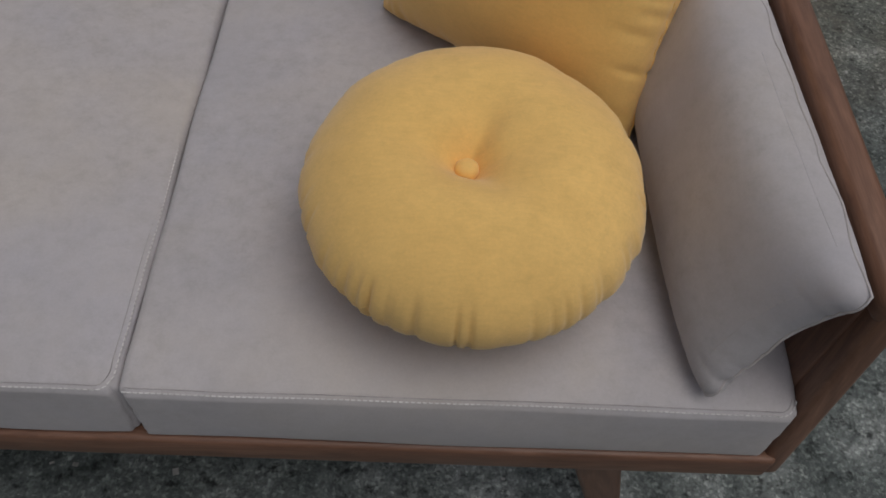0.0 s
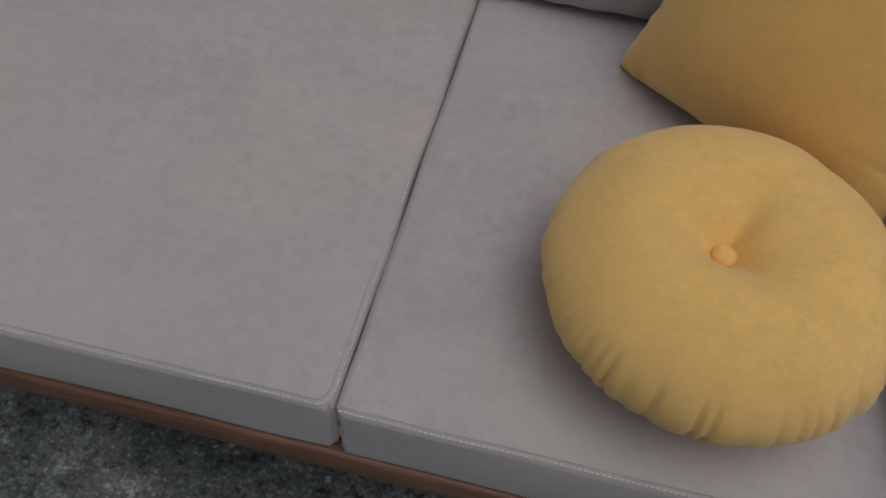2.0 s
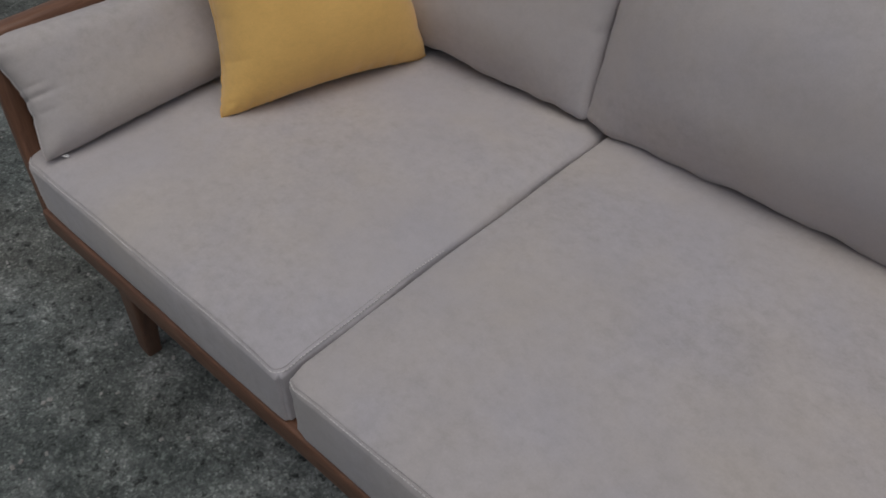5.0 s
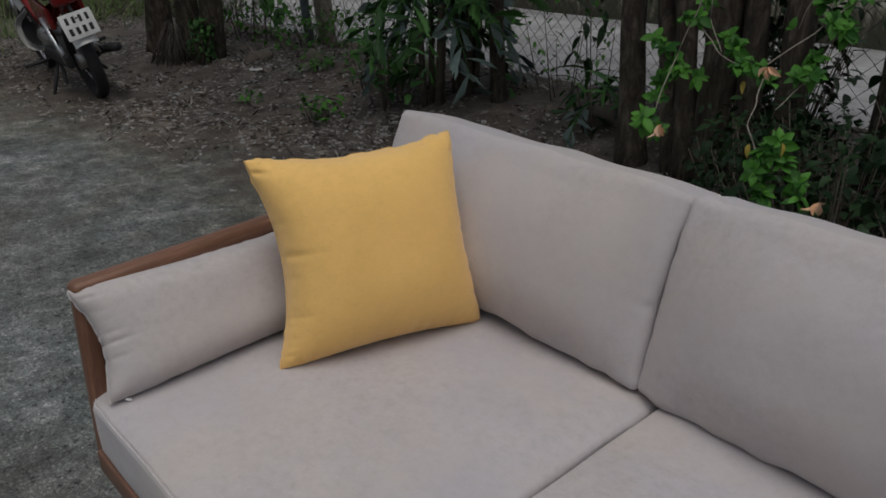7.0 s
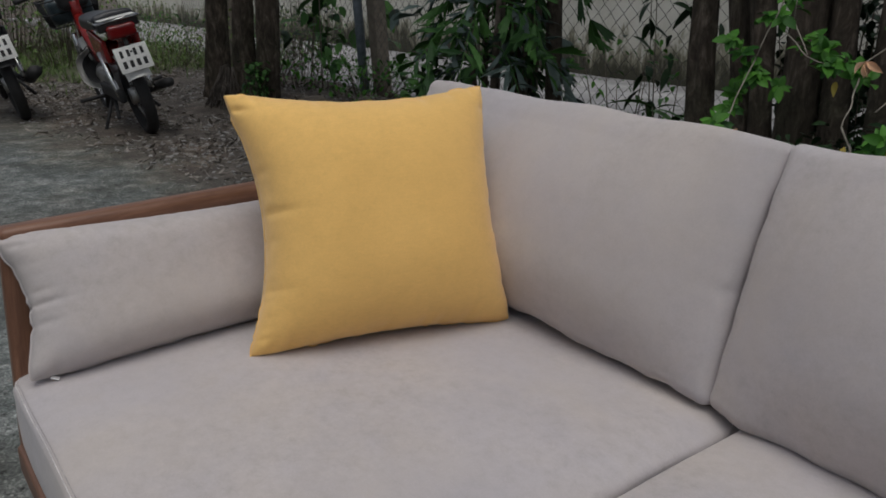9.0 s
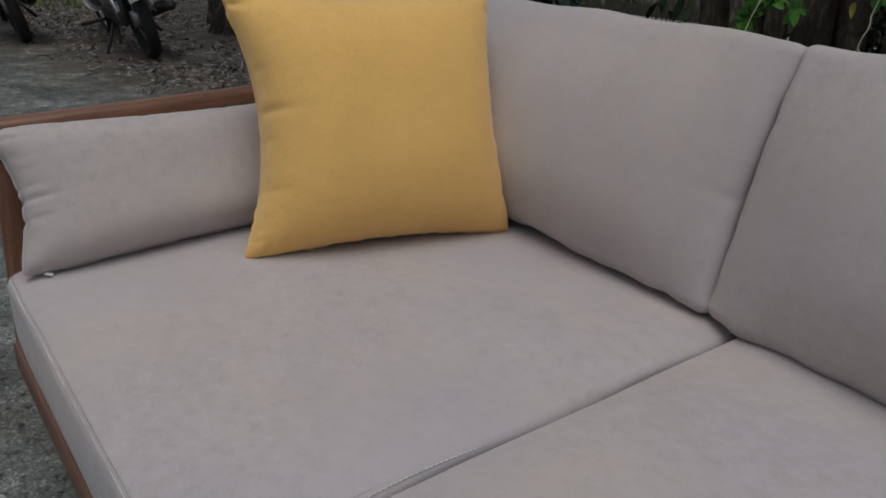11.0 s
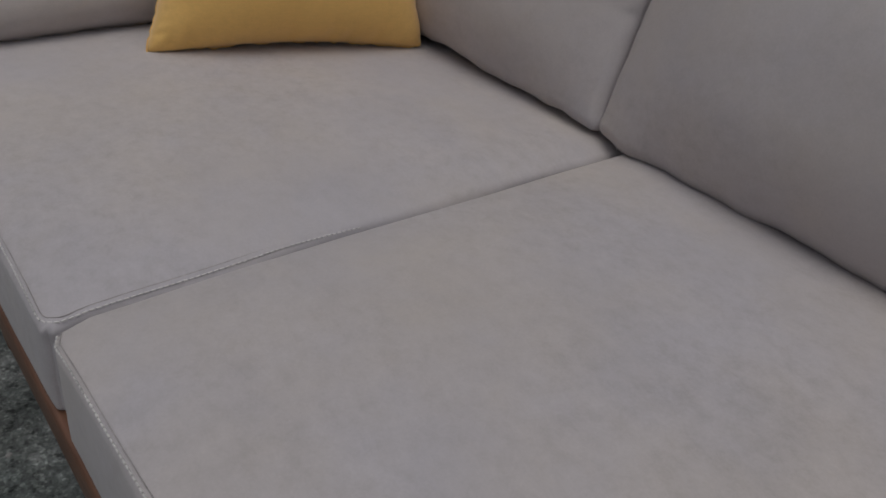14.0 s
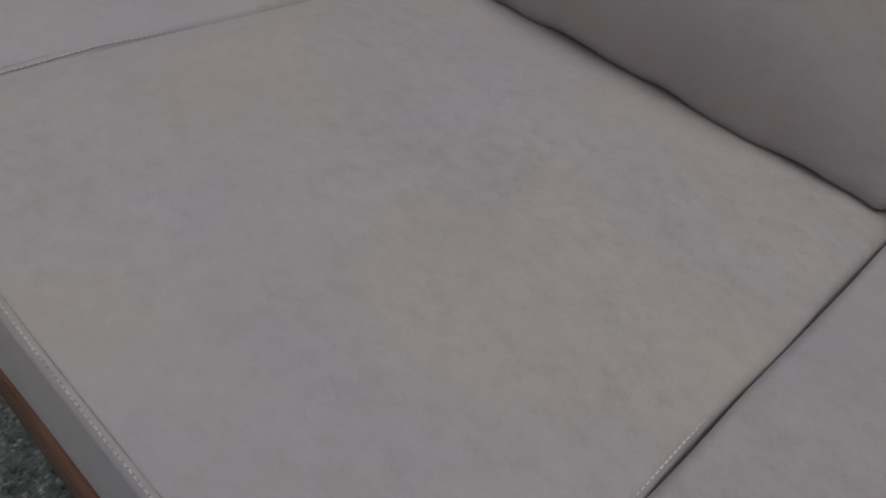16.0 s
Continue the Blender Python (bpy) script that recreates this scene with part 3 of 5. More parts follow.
def pillow(name, bl, br, tl, thick, pinch, material, label, category, group, seed, wrinkle=0.004, power=2.6, gathers=14, run=0.03, round_off=0.0, inset=(), pinch_x=None, folds=(), pinch_l=None):
    m = frame_of(bl, br, tl)
    a, b = (Vector(br) - Vector(bl)).length / 2, (Vector(tl) - Vector(bl)).length / 2
    vs, fs, rim, on = puff(a, b, thick, pinch, pinch_x, power, wrinkle=wrinkle, seed=seed, gathers=gathers, run=run, round_off=round_off, scallop=0.0035 if material is M_YELLOW else 0.0025, folds=folds, pinch_l=pinch_l)
    ob = obj(name, vs, fs, material)
    ob.matrix_world = m
    tagged(ob, label, category, group)
    obj("seam", *tube(rim + rim[:1], [0.0013] * (len(rim) + 1), 6, cap=False), material, ob)
    for (u0, v0), (u1, v1) in inset:
        line = list(dict.fromkeys(tuple(on(u0 + (u1 - u0) * i / 60, v0 + (v1 - v0) * i / 60)) for i in range(61)))
        obj("stitching", *dashes(line, (0, 0, 1), 0.0075, 0.005, 0.0007, 0.0002), M_GREY, ob, "tone-in-tone thread stitches", smooth=False)["kind"] = "stuff"
    return ob


pillow("throw_pillow", (-0.831, 0.271, 0.438), (-0.723, 0.671, 0.438), (-0.966, 0.306, 0.796), 0.106, 0.135, M_YELLOW,
       "square yellow throw pillow standing against the arm bolster", "pillow", "yellow square pillows", 3.0, 0.010, 2.3, gathers=24, run=0.013, round_off=0.04,
       pinch_l=0.21, pinch_x=0.11, folds=((0, -1, 0.008, 1.4, 0.005, 0.040), (0, -1, -0.03, 0.5, 0.004, 0.02), (0, -1, -0.10, 0.9, 0.005, 0.030), (1, -1, -0.02, 0.9, 0.02, 0.03), (0, 1, -0.03, 0.6, 0.01, 0.03)))
pillow("throw_pillow", (0.5245, 0.568, 0.437), (0.829, 0.328, 0.437), (0.640, 0.700, 0.78), 0.106, 0.135, M_YELLOW,
       "square yellow throw pillow leaning in the sofa's corner", "pillow", "yellow square pillows", 12.0, 0.010, 2.3, gathers=24, run=0.013, round_off=0.04,
       folds=((0, 1, 0.075, 0.9, 0.005, 0.030), (0, 1, 0.05, 1.0, 0.005, 0.034), (0, 1, 0.015, 0.8, 0.005, 0.030), (0, 1, -0.02, 1.0, 0.005, 0.036), (0, 1, -0.06, 0.8, 0.005, 0.028), (0, 1, -0.10, 0.7, 0.004, 0.024)))
bolster = pillow("arm_bolster", (-0.936, -0.001, 0.436), (-0.965, 0.69, 0.436), (-1.034, 0.010, 0.615), 0.066, 0.13, M_GREY,
                 "grey suede bolster cushion leaning on the wooden arm", "cushion", "arm bolsters", 5.0, 0.006, 4.0, gathers=20, run=0.02, round_off=0.03, pinch_x=0.045, pinch_l=0.085,
                 folds=((0, -1, -0.005, 1.0, 0.004, 0.032), (0, -1, -0.03, 0.6, 0.004, 0.02), (0, -1, 0.012, 0.8, 0.004, 0.026), (0, -1, 0.05, 0.5, 0.004, 0.02)))
pillow("arm_bolster", (0.870, 0.690, 0.437), (0.876, -0.020, 0.437), (0.936, 0.754, 0.612), 0.058, 0.05, M_GREY,
       "grey suede bolster cushion with a pointed corner beside the round pillow", "cushion", "arm bolsters", 7.0, 0.0025, 4.0, gathers=16, run=0.014, round_off=0.035, pinch_x=0.06,
       folds=((0, 1, -0.062, 0.4, 0.003, 0.014), (0, 1, -0.045, 0.5, 0.003, 0.018), (0, 1, -0.02, 0.5, 0.003, 0.022), (0, 1, 0.015, 0.3, 0.003, 0.018)),
       inset=(((0.2, 0.962), (0.85, 0.962)), ((0.955, 0.5), (0.955, -0.92))))
# white sewn-in label on the bolster's lower edge
vs, fs = rbox(0.0055, 0.003, 0.0006, 0.0003, (2, 2, 1), k=1)
tag = obj("sewn_label", vs, fs, M_TAG, bolster, "small white fabric label")
tag.matrix_world = pose(-0.933, 0.045, 0.4375, 15, 20, 70)


def round_pillow():
    n, m = 400, 46
    R, T = 0.174, 0.088
    rng = random.Random(4)
    gathers = [(rng.uniform(0, 2 * math.pi), rng.uniform(0.3, 1.0), rng.uniform(0.012, 0.026)) for _ in range(60)]

    def fold(a, r):
        w = 0.0
        for c, s, wd in gathers:
            d = (a - c + math.pi) % (2 * math.pi) - math.pi
            near = 0.65 + 0.35 * max(0.0, 0.5 - 0.5 * math.sin(c - 0.1)) ** 1.2
            w -= s * near * math.exp(-(d / wd) ** 2)
        return w * max(0.0, (r - 0.88) / 0.12) ** 1.6

    verts, faces = [], []
    rows = []
    for side in (1, -1):
        for k in range(m + (side > 0)):
            r = k / m
            row = []
            for i in range(n):
                a = 2 * math.pi * i / n
                prof = (1 - r ** 2.5) ** 0.58
                z = T * prof - (0.056 if side > 0 else 0.012) * (0.75 * math.exp(-(r / 0.24) ** 1.4) + 0.25 * math.exp(-(r / 0.12) ** 2))
                # soft pleats pulled towards the button
                z += 0.0035 * math.exp(-(r / 0.35) ** 2) * math.sin(3 * a + 0.8) * min(1, r * 6)
                for c0, dep in ((1.25, 0.010), (2.9, 0.004), (-0.9, 0.005), (0.1, 0.007)):
                    d0 = (a - c0 + math.pi) % (2 * math.pi) - math.pi
                    z -= (dep if side > 0 else 0) * math.exp(-(d0 / 0.48) ** 2) * math.exp(-((r - 0.26) / 0.19) ** 2)
                z += 0.003 * fractal(math.cos(a) * r, math.sin(a) * r, side, 3.0)
                z += 0.009 * fold(a, r) * (1 if r < 1 else 0)
                rr = R * r * (1 + (0.016 * fractal(math.cos(a), math.sin(a), 2, 2.5) + 0.010 * fractal(math.cos(a), math.sin(a), 5, 8.0)) * r)
                rr *= 1 + 0.026 * fold(a, r)
                if k == m:
                    z = 0.004 * fractal(math.cos(a), math.sin(a), 9, 5.0)
                row.append(len(verts))
                pull = (1 - r * r) ** 2
                verts.append(Vector((rr * math.cos(a) - 0.008 * pull, rr * math.sin(a) - 0.013 * pull, z * side if k < m else z)))
                if k == 0:
                    row = [row[0]] * n
                    break
            rows.append(row)
    top, bot = rows[: m + 1], rows[m + 1:] + [rows[m]]
    for grid, flip in ((top, False), (bot, True)):
        for k in range(m):
            for i in range(n):
                j = (i + 1) % n
                q = [grid[k][i], grid[k + 1][i], grid[k + 1][j], grid[k][j]]
                q = list(dict.fromkeys(q))
                faces.append(q[::-1] if flip else q)
    ob = obj("round_pillow", verts, faces, M_WOVEN)
    ob.matrix_world = pose(0.6475, 0.188, 0.527, 3, -1, 0) @ Matrix.Diagonal((0.953, 0.964, 1.0, 1.0))
    tagged(ob, "round yellow pillow with a covered centre button and gathered rim", "pillow")
    rim = [verts[v] for v in rows[m]]
    obj("seam", *tube([v * 0.996 for v in rim + rim[:1]], [0.0008] * (n + 1), 6, cap=False), M_WOVEN, ob)
    # covered button
    prof = [(0.0, 0.0058), (0.005, 0.0055), (0.009, 0.0042), (0.0115, 0.0012), (0.0120, -0.003), (0.010, -0.008)]
    vs, fs = [], []
    for r, z in prof[1:]:
        vs += [Vector((r * math.cos(2 * math.pi * i / 28), r * math.sin(2 * math.pi * i / 28), z)) for i in range(28)]
    vs.append(Vector((0, 0, prof[0][1])))
    for k in range(len(prof) - 2):
        for i in range(28):
            j = (i + 1) % 28
            fs.append((k * 28 + i, (k + 1) * 28 + i, (k + 1) * 28 + j, k * 28 + j))
    fs += [(len(vs) - 1, i, (i + 1) % 28) for i in range(28)]
    obj("button", vs, fs, M_WOVEN, ob, "button covered in yellow cloth").location = (-0.0095, -0.013, T - 0.056 + 0.0115)


round_pillow()

# loose thread ends of the zip under the middle back cushion
for k, (dx, dz) in enumerate(((0.0, 0.012), (0.008, 0.009))):
    th = obj("loose_thread", *tube([(-0.345 + dx, 0.690, 0.438 + dz), (-0.341 + dx, 0.684, 0.442 + dz * 0.4), (-0.337 + dx, 0.686, 0.432)], [0.0005] * 3, 5), M_TAG)
    tagged(th, "loose white thread end hanging between two cushions", "thread", "loose thread ends")


# ---- yard behind the sofa ----
def leaf_shape(length, width, fold=0.25, droop=0.3, n=5, tip=0.9, teeth=0.0):
    """A pointed leaf along +x with a folded midrib and a drooping tip."""
    verts, faces = [], []
    for i in range(n + 1):
        t = i / n
        w = width / 2 * (math.sin(math.pi * min(1, t ** tip)) ** 0.8) + (0.0006 if i in (0, n) else 0)
        w *= 1 + (teeth if i % 2 else -teeth)
        x = length * t
        z = -droop * length * t * t
        verts += [Vector((x, -w, z + fold * w)), Vector((x, 0, z)), Vector((x, w, z + fold * w))]
    for i in range(n):
        for j in range(2):
            a = i * 3 + j
            faces.append((a, a + 1, a + 4, a + 3))
    return verts, faces


def turned(x, y, z, yaw, pitch, roll=0.0, s=1.0):
    return Matrix.Translation((x, y, z)) @ Euler((radians(roll), radians(-pitch), radians(yaw))).to_matrix().to_4x4() @ Matrix.Scale(s, 4)


def low_wall():
    vs, fs = rbox(15.0, 0.10, 1.3, 0.01, (40, 1, 10), k=1)
    ob = obj("wall_north", vs, fs, M_WALL, smooth=False)
    ob.location = (-11.0, 7.25, 1.15)
    tagged(ob, "pale rendered wall with dark mould along its foot", "wall", kind="structure")
    vs, fs = rbox(15.0, 1.55, 0.06, 0.01, (50, 6, 1), lambda v: v + Vector((0, 0, 0.012 * fractal(v.x, v.y, 0, 1.1))), k=1)
    ob = obj("pavement", vs, fs, M_SLAB)
    ob.location = (-11.0, 5.62, GROUND - 0.01)
    tagged(ob, "pale concrete path behind the wire fence", "pavement", kind="structure")


low_wall()


def closing_walls():
    for name, size, place in (("wall_south", (9.0, 0.1, 1.3), (-2.0, -7.2, 1.25)), ("wall_east", (0.1, 5.0, 1.3), (6.2, -0.2, 1.25))):
        vs, fs = rbox(*size, 0.01, (12, 12, 6), k=1)
        ob = obj(name, vs, fs, M_POST, smooth=False)
        ob.location = place
        tagged(ob, "plain weathered concrete yard wall", "wall", kind="structure")


closing_walls()


def fence_y(x):
    return 3.40 - 0.044 * (x + 1.14)


def fence():
    f = tagged(empty("wire_fence"), "diamond-mesh wire fence on concrete and steel posts", "fence")
    step, top = 0.049, 1.95
    x0, x1 = -11.0, 2.0
    pieces = []
    rng = random.Random(2)
    for k in range(int((x1 - x0) / step)):
        x = x0 + k * step
        rows = int(top / step)
        pts = []
        for i in range(rows + 1):
            z = i * step
            pts.append((x + (step / 2 if (i + k) % 2 else -step / 2) * 1.03, fence_y(x) + (0.003 if i % 2 else -0.003) + 0.02 * fractal(x, z, 0, 1.0), z))
        pieces.append(tube(pts, [0.0024] * len(pts), 3, cap=False))
    obj("wire_mesh", *join(pieces), M_WIRE, f)["kind"] = "stuff"
    for x in (-9.2, -5.70, 1.0):
        y = fence_y(x)
        box_between("post", (x, y + 0.07, GROUND), (x - 0.30, y + 0.06, 2.1), 0.125, 0.115, M_POST, f, 0.012, "weathered square concrete post")
    obj("pipe_post", *tube([(-5.85, 3.58, GROUND), (-6.15, 3.57, 2.1)], [0.04, 0.04], 14), M_PIPE, f, "grey steel pipe post")


fence()


def crown(rng, centre, spread, count, size):
    pieces = []
    lf = leaf_shape(size, size * 0.45, n=3)
    for _ in range(count):
        d = Vector((rng.gauss(0, 1), rng.gauss(0, 1), rng.gauss(0, 0.6)))
        d = d.normalized() * spread * rng.random() ** 0.45
        d.x *= 1 + 0.4 * fractal(d.x, d.y, d.z, 0.8)
        d.z *= 0.65
        p = Vector(centre) + d
        pieces.append(moved(lf, turned(p.x, p.y, p.z, rng.uniform(0, 360), rng.uniform(-50, 30), rng.uniform(-40, 40), rng.uniform(0.7, 1.3))))
    return join(pieces)


def tree(x, y, r, h, seed, label, tilt=(-0.041, -0.05), leaves=2000, flare=1.5):
    rng = random.Random(seed)
    base = height_at(x, y) - 0.05
    t = tagged(empty("tree", Matrix.Translation((x, y, base))), label, "tree", "trees along the fence")
    n = 26
    pts, rad = [], []
    for i in range(n + 1):
        k = i / n
        pts.append((tilt[0] * k * h + 0.02 * (math.sin(k * 7 + seed) - math.sin(seed)), tilt[1] * k * h + 0.02 * (math.cos(k * 6 + seed) - math.cos(seed)), k * h))
        rad.append(r * (1 - 0.45 * k) * (1 + (flare - 1) * math.exp(-k * h / 0.12)))
    obj("trunk", *tube(pts, rad, 20, 0.28, seed), M_BARK, t)
    topp = Vector(pts[-1])
    for i in range(4):
        a = rng.uniform(0, 2 * math.pi)
        s = Vector(pts[int(n * rng.uniform(0.75, 0.95))])
        e = s + Vector((math.cos(a) * 0.9, math.sin(a) * 0.9, rng.uniform(0.4, 0.9)))
        obj("limb", *tube([s, s.lerp(e, 0.5) + Vector((0, 0, 0.08)), e], [r * 0.42, r * 0.3, r * 0.14], 8, 0.2, seed + i), M_BARK, t)
    obj("crown", *crown(rng, topp + Vector((0, 0, 0.6)), 1.35, leaves, 0.19), M_LEAF_SHADE_DARK, t)
    return t


tree(-6.76, 2.60, 0.106, 4.0, 1, "dark-barked tree with a shaggy clump of roots at its foot", (0.14, 0.0), flare=1.25)
tree(-6.15, 2.60, 0.096, 4.1, 2, "thick dark-barked tree with a creeper at its foot", (0.08, 0.0), flare=1.25)
tree(-5.94, 2.68, 0.092, 4.1, 12, "dark tree trunk grown close beside another", (0.08, 0.0), flare=1.2)
tree(-2.905, 2.950, 0.046, 4.0, 3, "grey-brown tree trunk half hidden by hanging palm leaves", (-0.05, 0.0), flare=1.2)
tree(-3.235, 2.950, 0.040, 4.0, 13, "slim dark tree trunk behind palm leaves", (-0.02, 0.0), flare=1.2)
tree(-1.735, 2.62, 0.054, 4.1, 4, "slim dark tree trunk in front of the wire fence", (-0.10, 0.0))
tree(-1.522, 2.62, 0.041, 4.0, 5, "thin dark tree trunk behind hibiscus branches", (-0.20, 0.0), flare=1.2)
tree(-1.455, 2.60, 0.049, 4.2, 6, "tree trunk with brown bark behind hibiscus", (-0.13, 0.0), flare=1.2)
tree(-1.375, 2.62, 0.066, 4.1, 7, "wide grey-brown tree trunk beside the fence", (0.01, 0.0), flare=1.3)
tree(-1.240, 2.66, 0.049, 4.1, 8, "dark tree trunk in deep shade behind leaves", (-0.01, 0.0))
tree(-1.055, 2.62, 0.060, 4.1, 10, "dark tree trunk behind the hibiscus leaves", (-0.03, 0.0))
tree(-1.70, 3.02, 0.050, 4.0, 15, "dark tree trunk in a second row behind others", (-0.14, 0.0), flare=1.2)
tree(-1.50, 3.05, 0.050, 4.0, 16, "dark tree trunk in a second row behind others", (-0.06, 0.0), flare=1.2)
tree(-0.752, 2.860, 0.085, 4.1, 11, "dark tree trunk in deep shade")
tree(-0.172, 2.846, 0.117, 4.1, 9, "dark tree trunk in the shaded row")


def root_clump(x, y):
    rng = random.Random(12)
    pieces = []
    for i in range(90):
        a = rng.uniform(math.pi * 0.9, math.pi * 2.1)
        r0, r1, h = rng.uniform(0.03, 0.07), rng.uniform(0.10, 0.23), rng.uniform(0.14, 0.34)
        p0 = (r0 * math.cos(a), r0 * math.sin(a), h)
        p1 = ((r0 + r1) / 2 * math.cos(a) * 1.15, (r0 + r1) / 2 * math.sin(a) * 1.15, h * 0.55)
        p2 = (r1 * math.cos(a + 0.1), r1 * math.sin(a + 0.1), 0.0)
        pieces.append(tube([p0, p1, p2], [0.0040, 0.0034, 0.002], 4))
    ob = obj("root_clump", *join(pieces), M_ROOT)
    ob.location = (x, y, height_at(x, y))
    tagged(ob, "shaggy clump of thin hanging roots at a tree's foot", "roots", kind="stuff")


root_clump(-6.14, 2.46)


def branch_line(a, b, sag, n=8):
    a, b = Vector(a), Vector(b)
    bow = 0.05 * (b - a).length
    return [a.lerp(b, i / n) + Vector((bow * fractal(a.x * 9, i / n, a.z * 9, 2.5), bow * fractal(a.z * 7, i / n, 5, 2.5), sag)) * math.sin(math.pi * i / n) for i in range(n + 1)]


def hibiscus():
    """A shrub whose thin pale branches hang over the sofa's back, with rosettes of fresh leaves and wilted blooms."""
    root = Vector((-0.62, 2.17, height_at(-0.62, 2.17)))
    h = tagged(empty("hibiscus_shrub", Matrix.Translation(root)), "leafy green hibiscus shrub with thin branches and wilted peach flowers", "shrub")
    rng = random.Random(21)
    lfs = [leaf_shape(0.042, 0.023, 0.4, 0.25, 11, 0.95, 0.06), leaf_shape(0.034, 0.019, 0.5, 0.4, 9, 0.95, 0.07), leaf_shape(0.048, 0.027, 0.35, 0.3, 11, 0.95, 0.06)]
    shared = []
    for lf in lfs:
        me = bpy.data.meshes.new("leaf")
        me.from_pydata([tuple(v) for v in lf[0]], [], lf[1])
        me.materials.append(M_LEAF)
        me.polygons.foreach_set("use_smooth", [True] * len(me.polygons))
        shared.append(me)

    def rosette(p, count, reach):
        """Leaves that fan out from one twig's end, the whole facing the open side of the yard."""
        q = Vector(p) - root
        tip = rng.uniform(0, 360)
        face = Vector((0.3 + rng.gauss(0, 0.4), -0.6 + rng.gauss(0, 0.35), 0.9 + rng.gauss(0, 0.25))).normalized()
        turn = face.to_track_quat("Z", "Y").to_matrix().to_4x4()
        for i in range(count):
            o = bpy.data.objects.new("leaf", rng.choice(shared))
            scene.collection.objects.link(o)
            o.parent = h
            inner = i >= count - 2
            o.matrix_local = Matrix.Translation(q) @ turn @ turned(0, 0, (0.008 if inner else 0) + rng.gauss(0, 0.006), tip + 137.5 * i + rng.uniform(-15, 15),
                                    rng.uniform(35, 60) if inner else rng.uniform(-15, 25), rng.uniform(-20, 20), reach * (rng.uniform(0.6, 0.8) if inner else rng.uniform(0.9, 1.25)))

    crowns = [(-1.115, 1.768, 0.803), (-1.086, 1.789, 0.734), (-1.056, 1.832, 0.706), (-1.109, 1.800, 0.666), (-1.009, 1.624, 0.626), (-1.041, 1.624, 0.595),
              (-1.052, 1.878, 0.936), (-1.032, 1.877, 0.883), (-0.990, 1.876, 0.835), (-0.937, 1.852, 0.803), (-0.839, 1.763, 0.777), (-0.786, 1.741, 0.787), (-0.671, 1.761, 0.784),
              (-0.662, 1.838, 0.813), (-0.702, 1.894, 0.959), (-0.649, 1.894, 0.953), (-0.640, 1.893, 0.890), (-0.609, 1.892, 0.863), (-0.637, 1.543, 0.637), (-0.585, 1.531, 0.626),
              (-0.628, 1.542, 0.580), (-0.620, 1.564, 0.527), (-0.536, 1.563, 0.547), (-0.512, 1.915, 1.007)]
    for p in crowns:
        for k in range(2):
            rosette(Vector(p) + Vector((rng.gauss(0, 0.016), rng.gauss(0, 0.03), rng.gauss(0, 0.016))), 10, 0.84)
    for p in ((-0.801, 1.950, 0.854), (-0.682, 1.761, 0.768), (-1.100, 1.834, 0.854), (-0.745, 1.762, 0.744)):
        rosette(p, 2, 1.25)
    stems = [((-1.001, 1.905, 1.312), (-1.010, 1.876, 0.877), 0.0), ((-1.010, 1.876, 0.877), (-0.936, 1.831, 0.798), 0.0), ((-1.018, 1.889, 1.019), (-1.064, 1.811, 0.780), 0.01),
             ((-1.064, 1.811, 0.780), (-1.014, 1.634, 0.631), 0.0), ((-0.427, 1.960, 1.088), (-0.639, 1.894, 0.937), 0.01), ((-0.639, 1.894, 0.937), (-0.776, 1.751, 0.776), 0.0),
             ((-0.755, 1.740, 0.761), (-0.703, 1.587, 0.670), 0.0), ((-0.703, 1.587, 0.670), (-0.610, 1.564, 0.517), 0.0), ((-0.745, 1.950, 0.970), (-0.773, 1.938, 0.868), 0.0),
             ((-0.639, 1.761, 0.783), (-0.687, 1.695, 0.696), 0.0), ((-1.064, 1.877, 0.882), (-0.824, 1.763, 0.776), -0.02), ((-0.622, 2.171, -0.053), (-0.384, 1.982, 1.139), 0.02), ((-0.384, 1.982, 1.139), (-1.001, 1.905, 1.312), 0.10)]
    for a, b, s in stems:
        pts = [q - root for q in branch_line(a, b, s)]
        obj("branch", *tube(pts, [0.0021 - 0.00009 * i for i in range(len(pts))], 6, 0.3, 3), M_BRANCH, h)
    o = obj("leaf", *leaf_shape(0.045, 0.012, 0.9, 0.6), M_DRY, h, "dried brown curled leaf")
    o.matrix_local = turned(-1.17 - root.x, 1.79 - root.y, 0.68 - root.z, 40, -65)
    for p in ((-0.797, 1.719, 0.751), (-0.668, 1.543, 0.638), (-0.572, 1.510, 0.668)):
        q = Vector(p) - root
        o = obj("leaf", *leaf_shape(0.032, 0.014, 0.5, 0.5), M_YLEAF, h, "yellowed leaf")
        o.matrix_local = turned(q.x, q.y, q.z, rng.uniform(0, 360), -60)
    for p, s in (((-0.931, 1.536, 0.637), 1.0), ((-0.724, 1.696, 0.802), 1.0), ((-0.473, 1.541, 0.536), 1.0)):
        q = Vector(p) - root
        pet = join([moved(leaf_shape(0.033, 0.017, 0.9, 0.15 + 0.2 * i, 6, 1.35), turned(0, 0, 0, 72 * i + 20, (-72, -40, -62, -28, -78)[i], 25 * i)) for i in range(5)])
        o = obj("flower", *pet, M_PETAL, h, "wilted peach-coloured bloom")
        o.matrix_local = turned(q.x, q.y, q.z, rng.uniform(0, 360), rng.uniform(-20, 20), 0, s)


hibiscus()


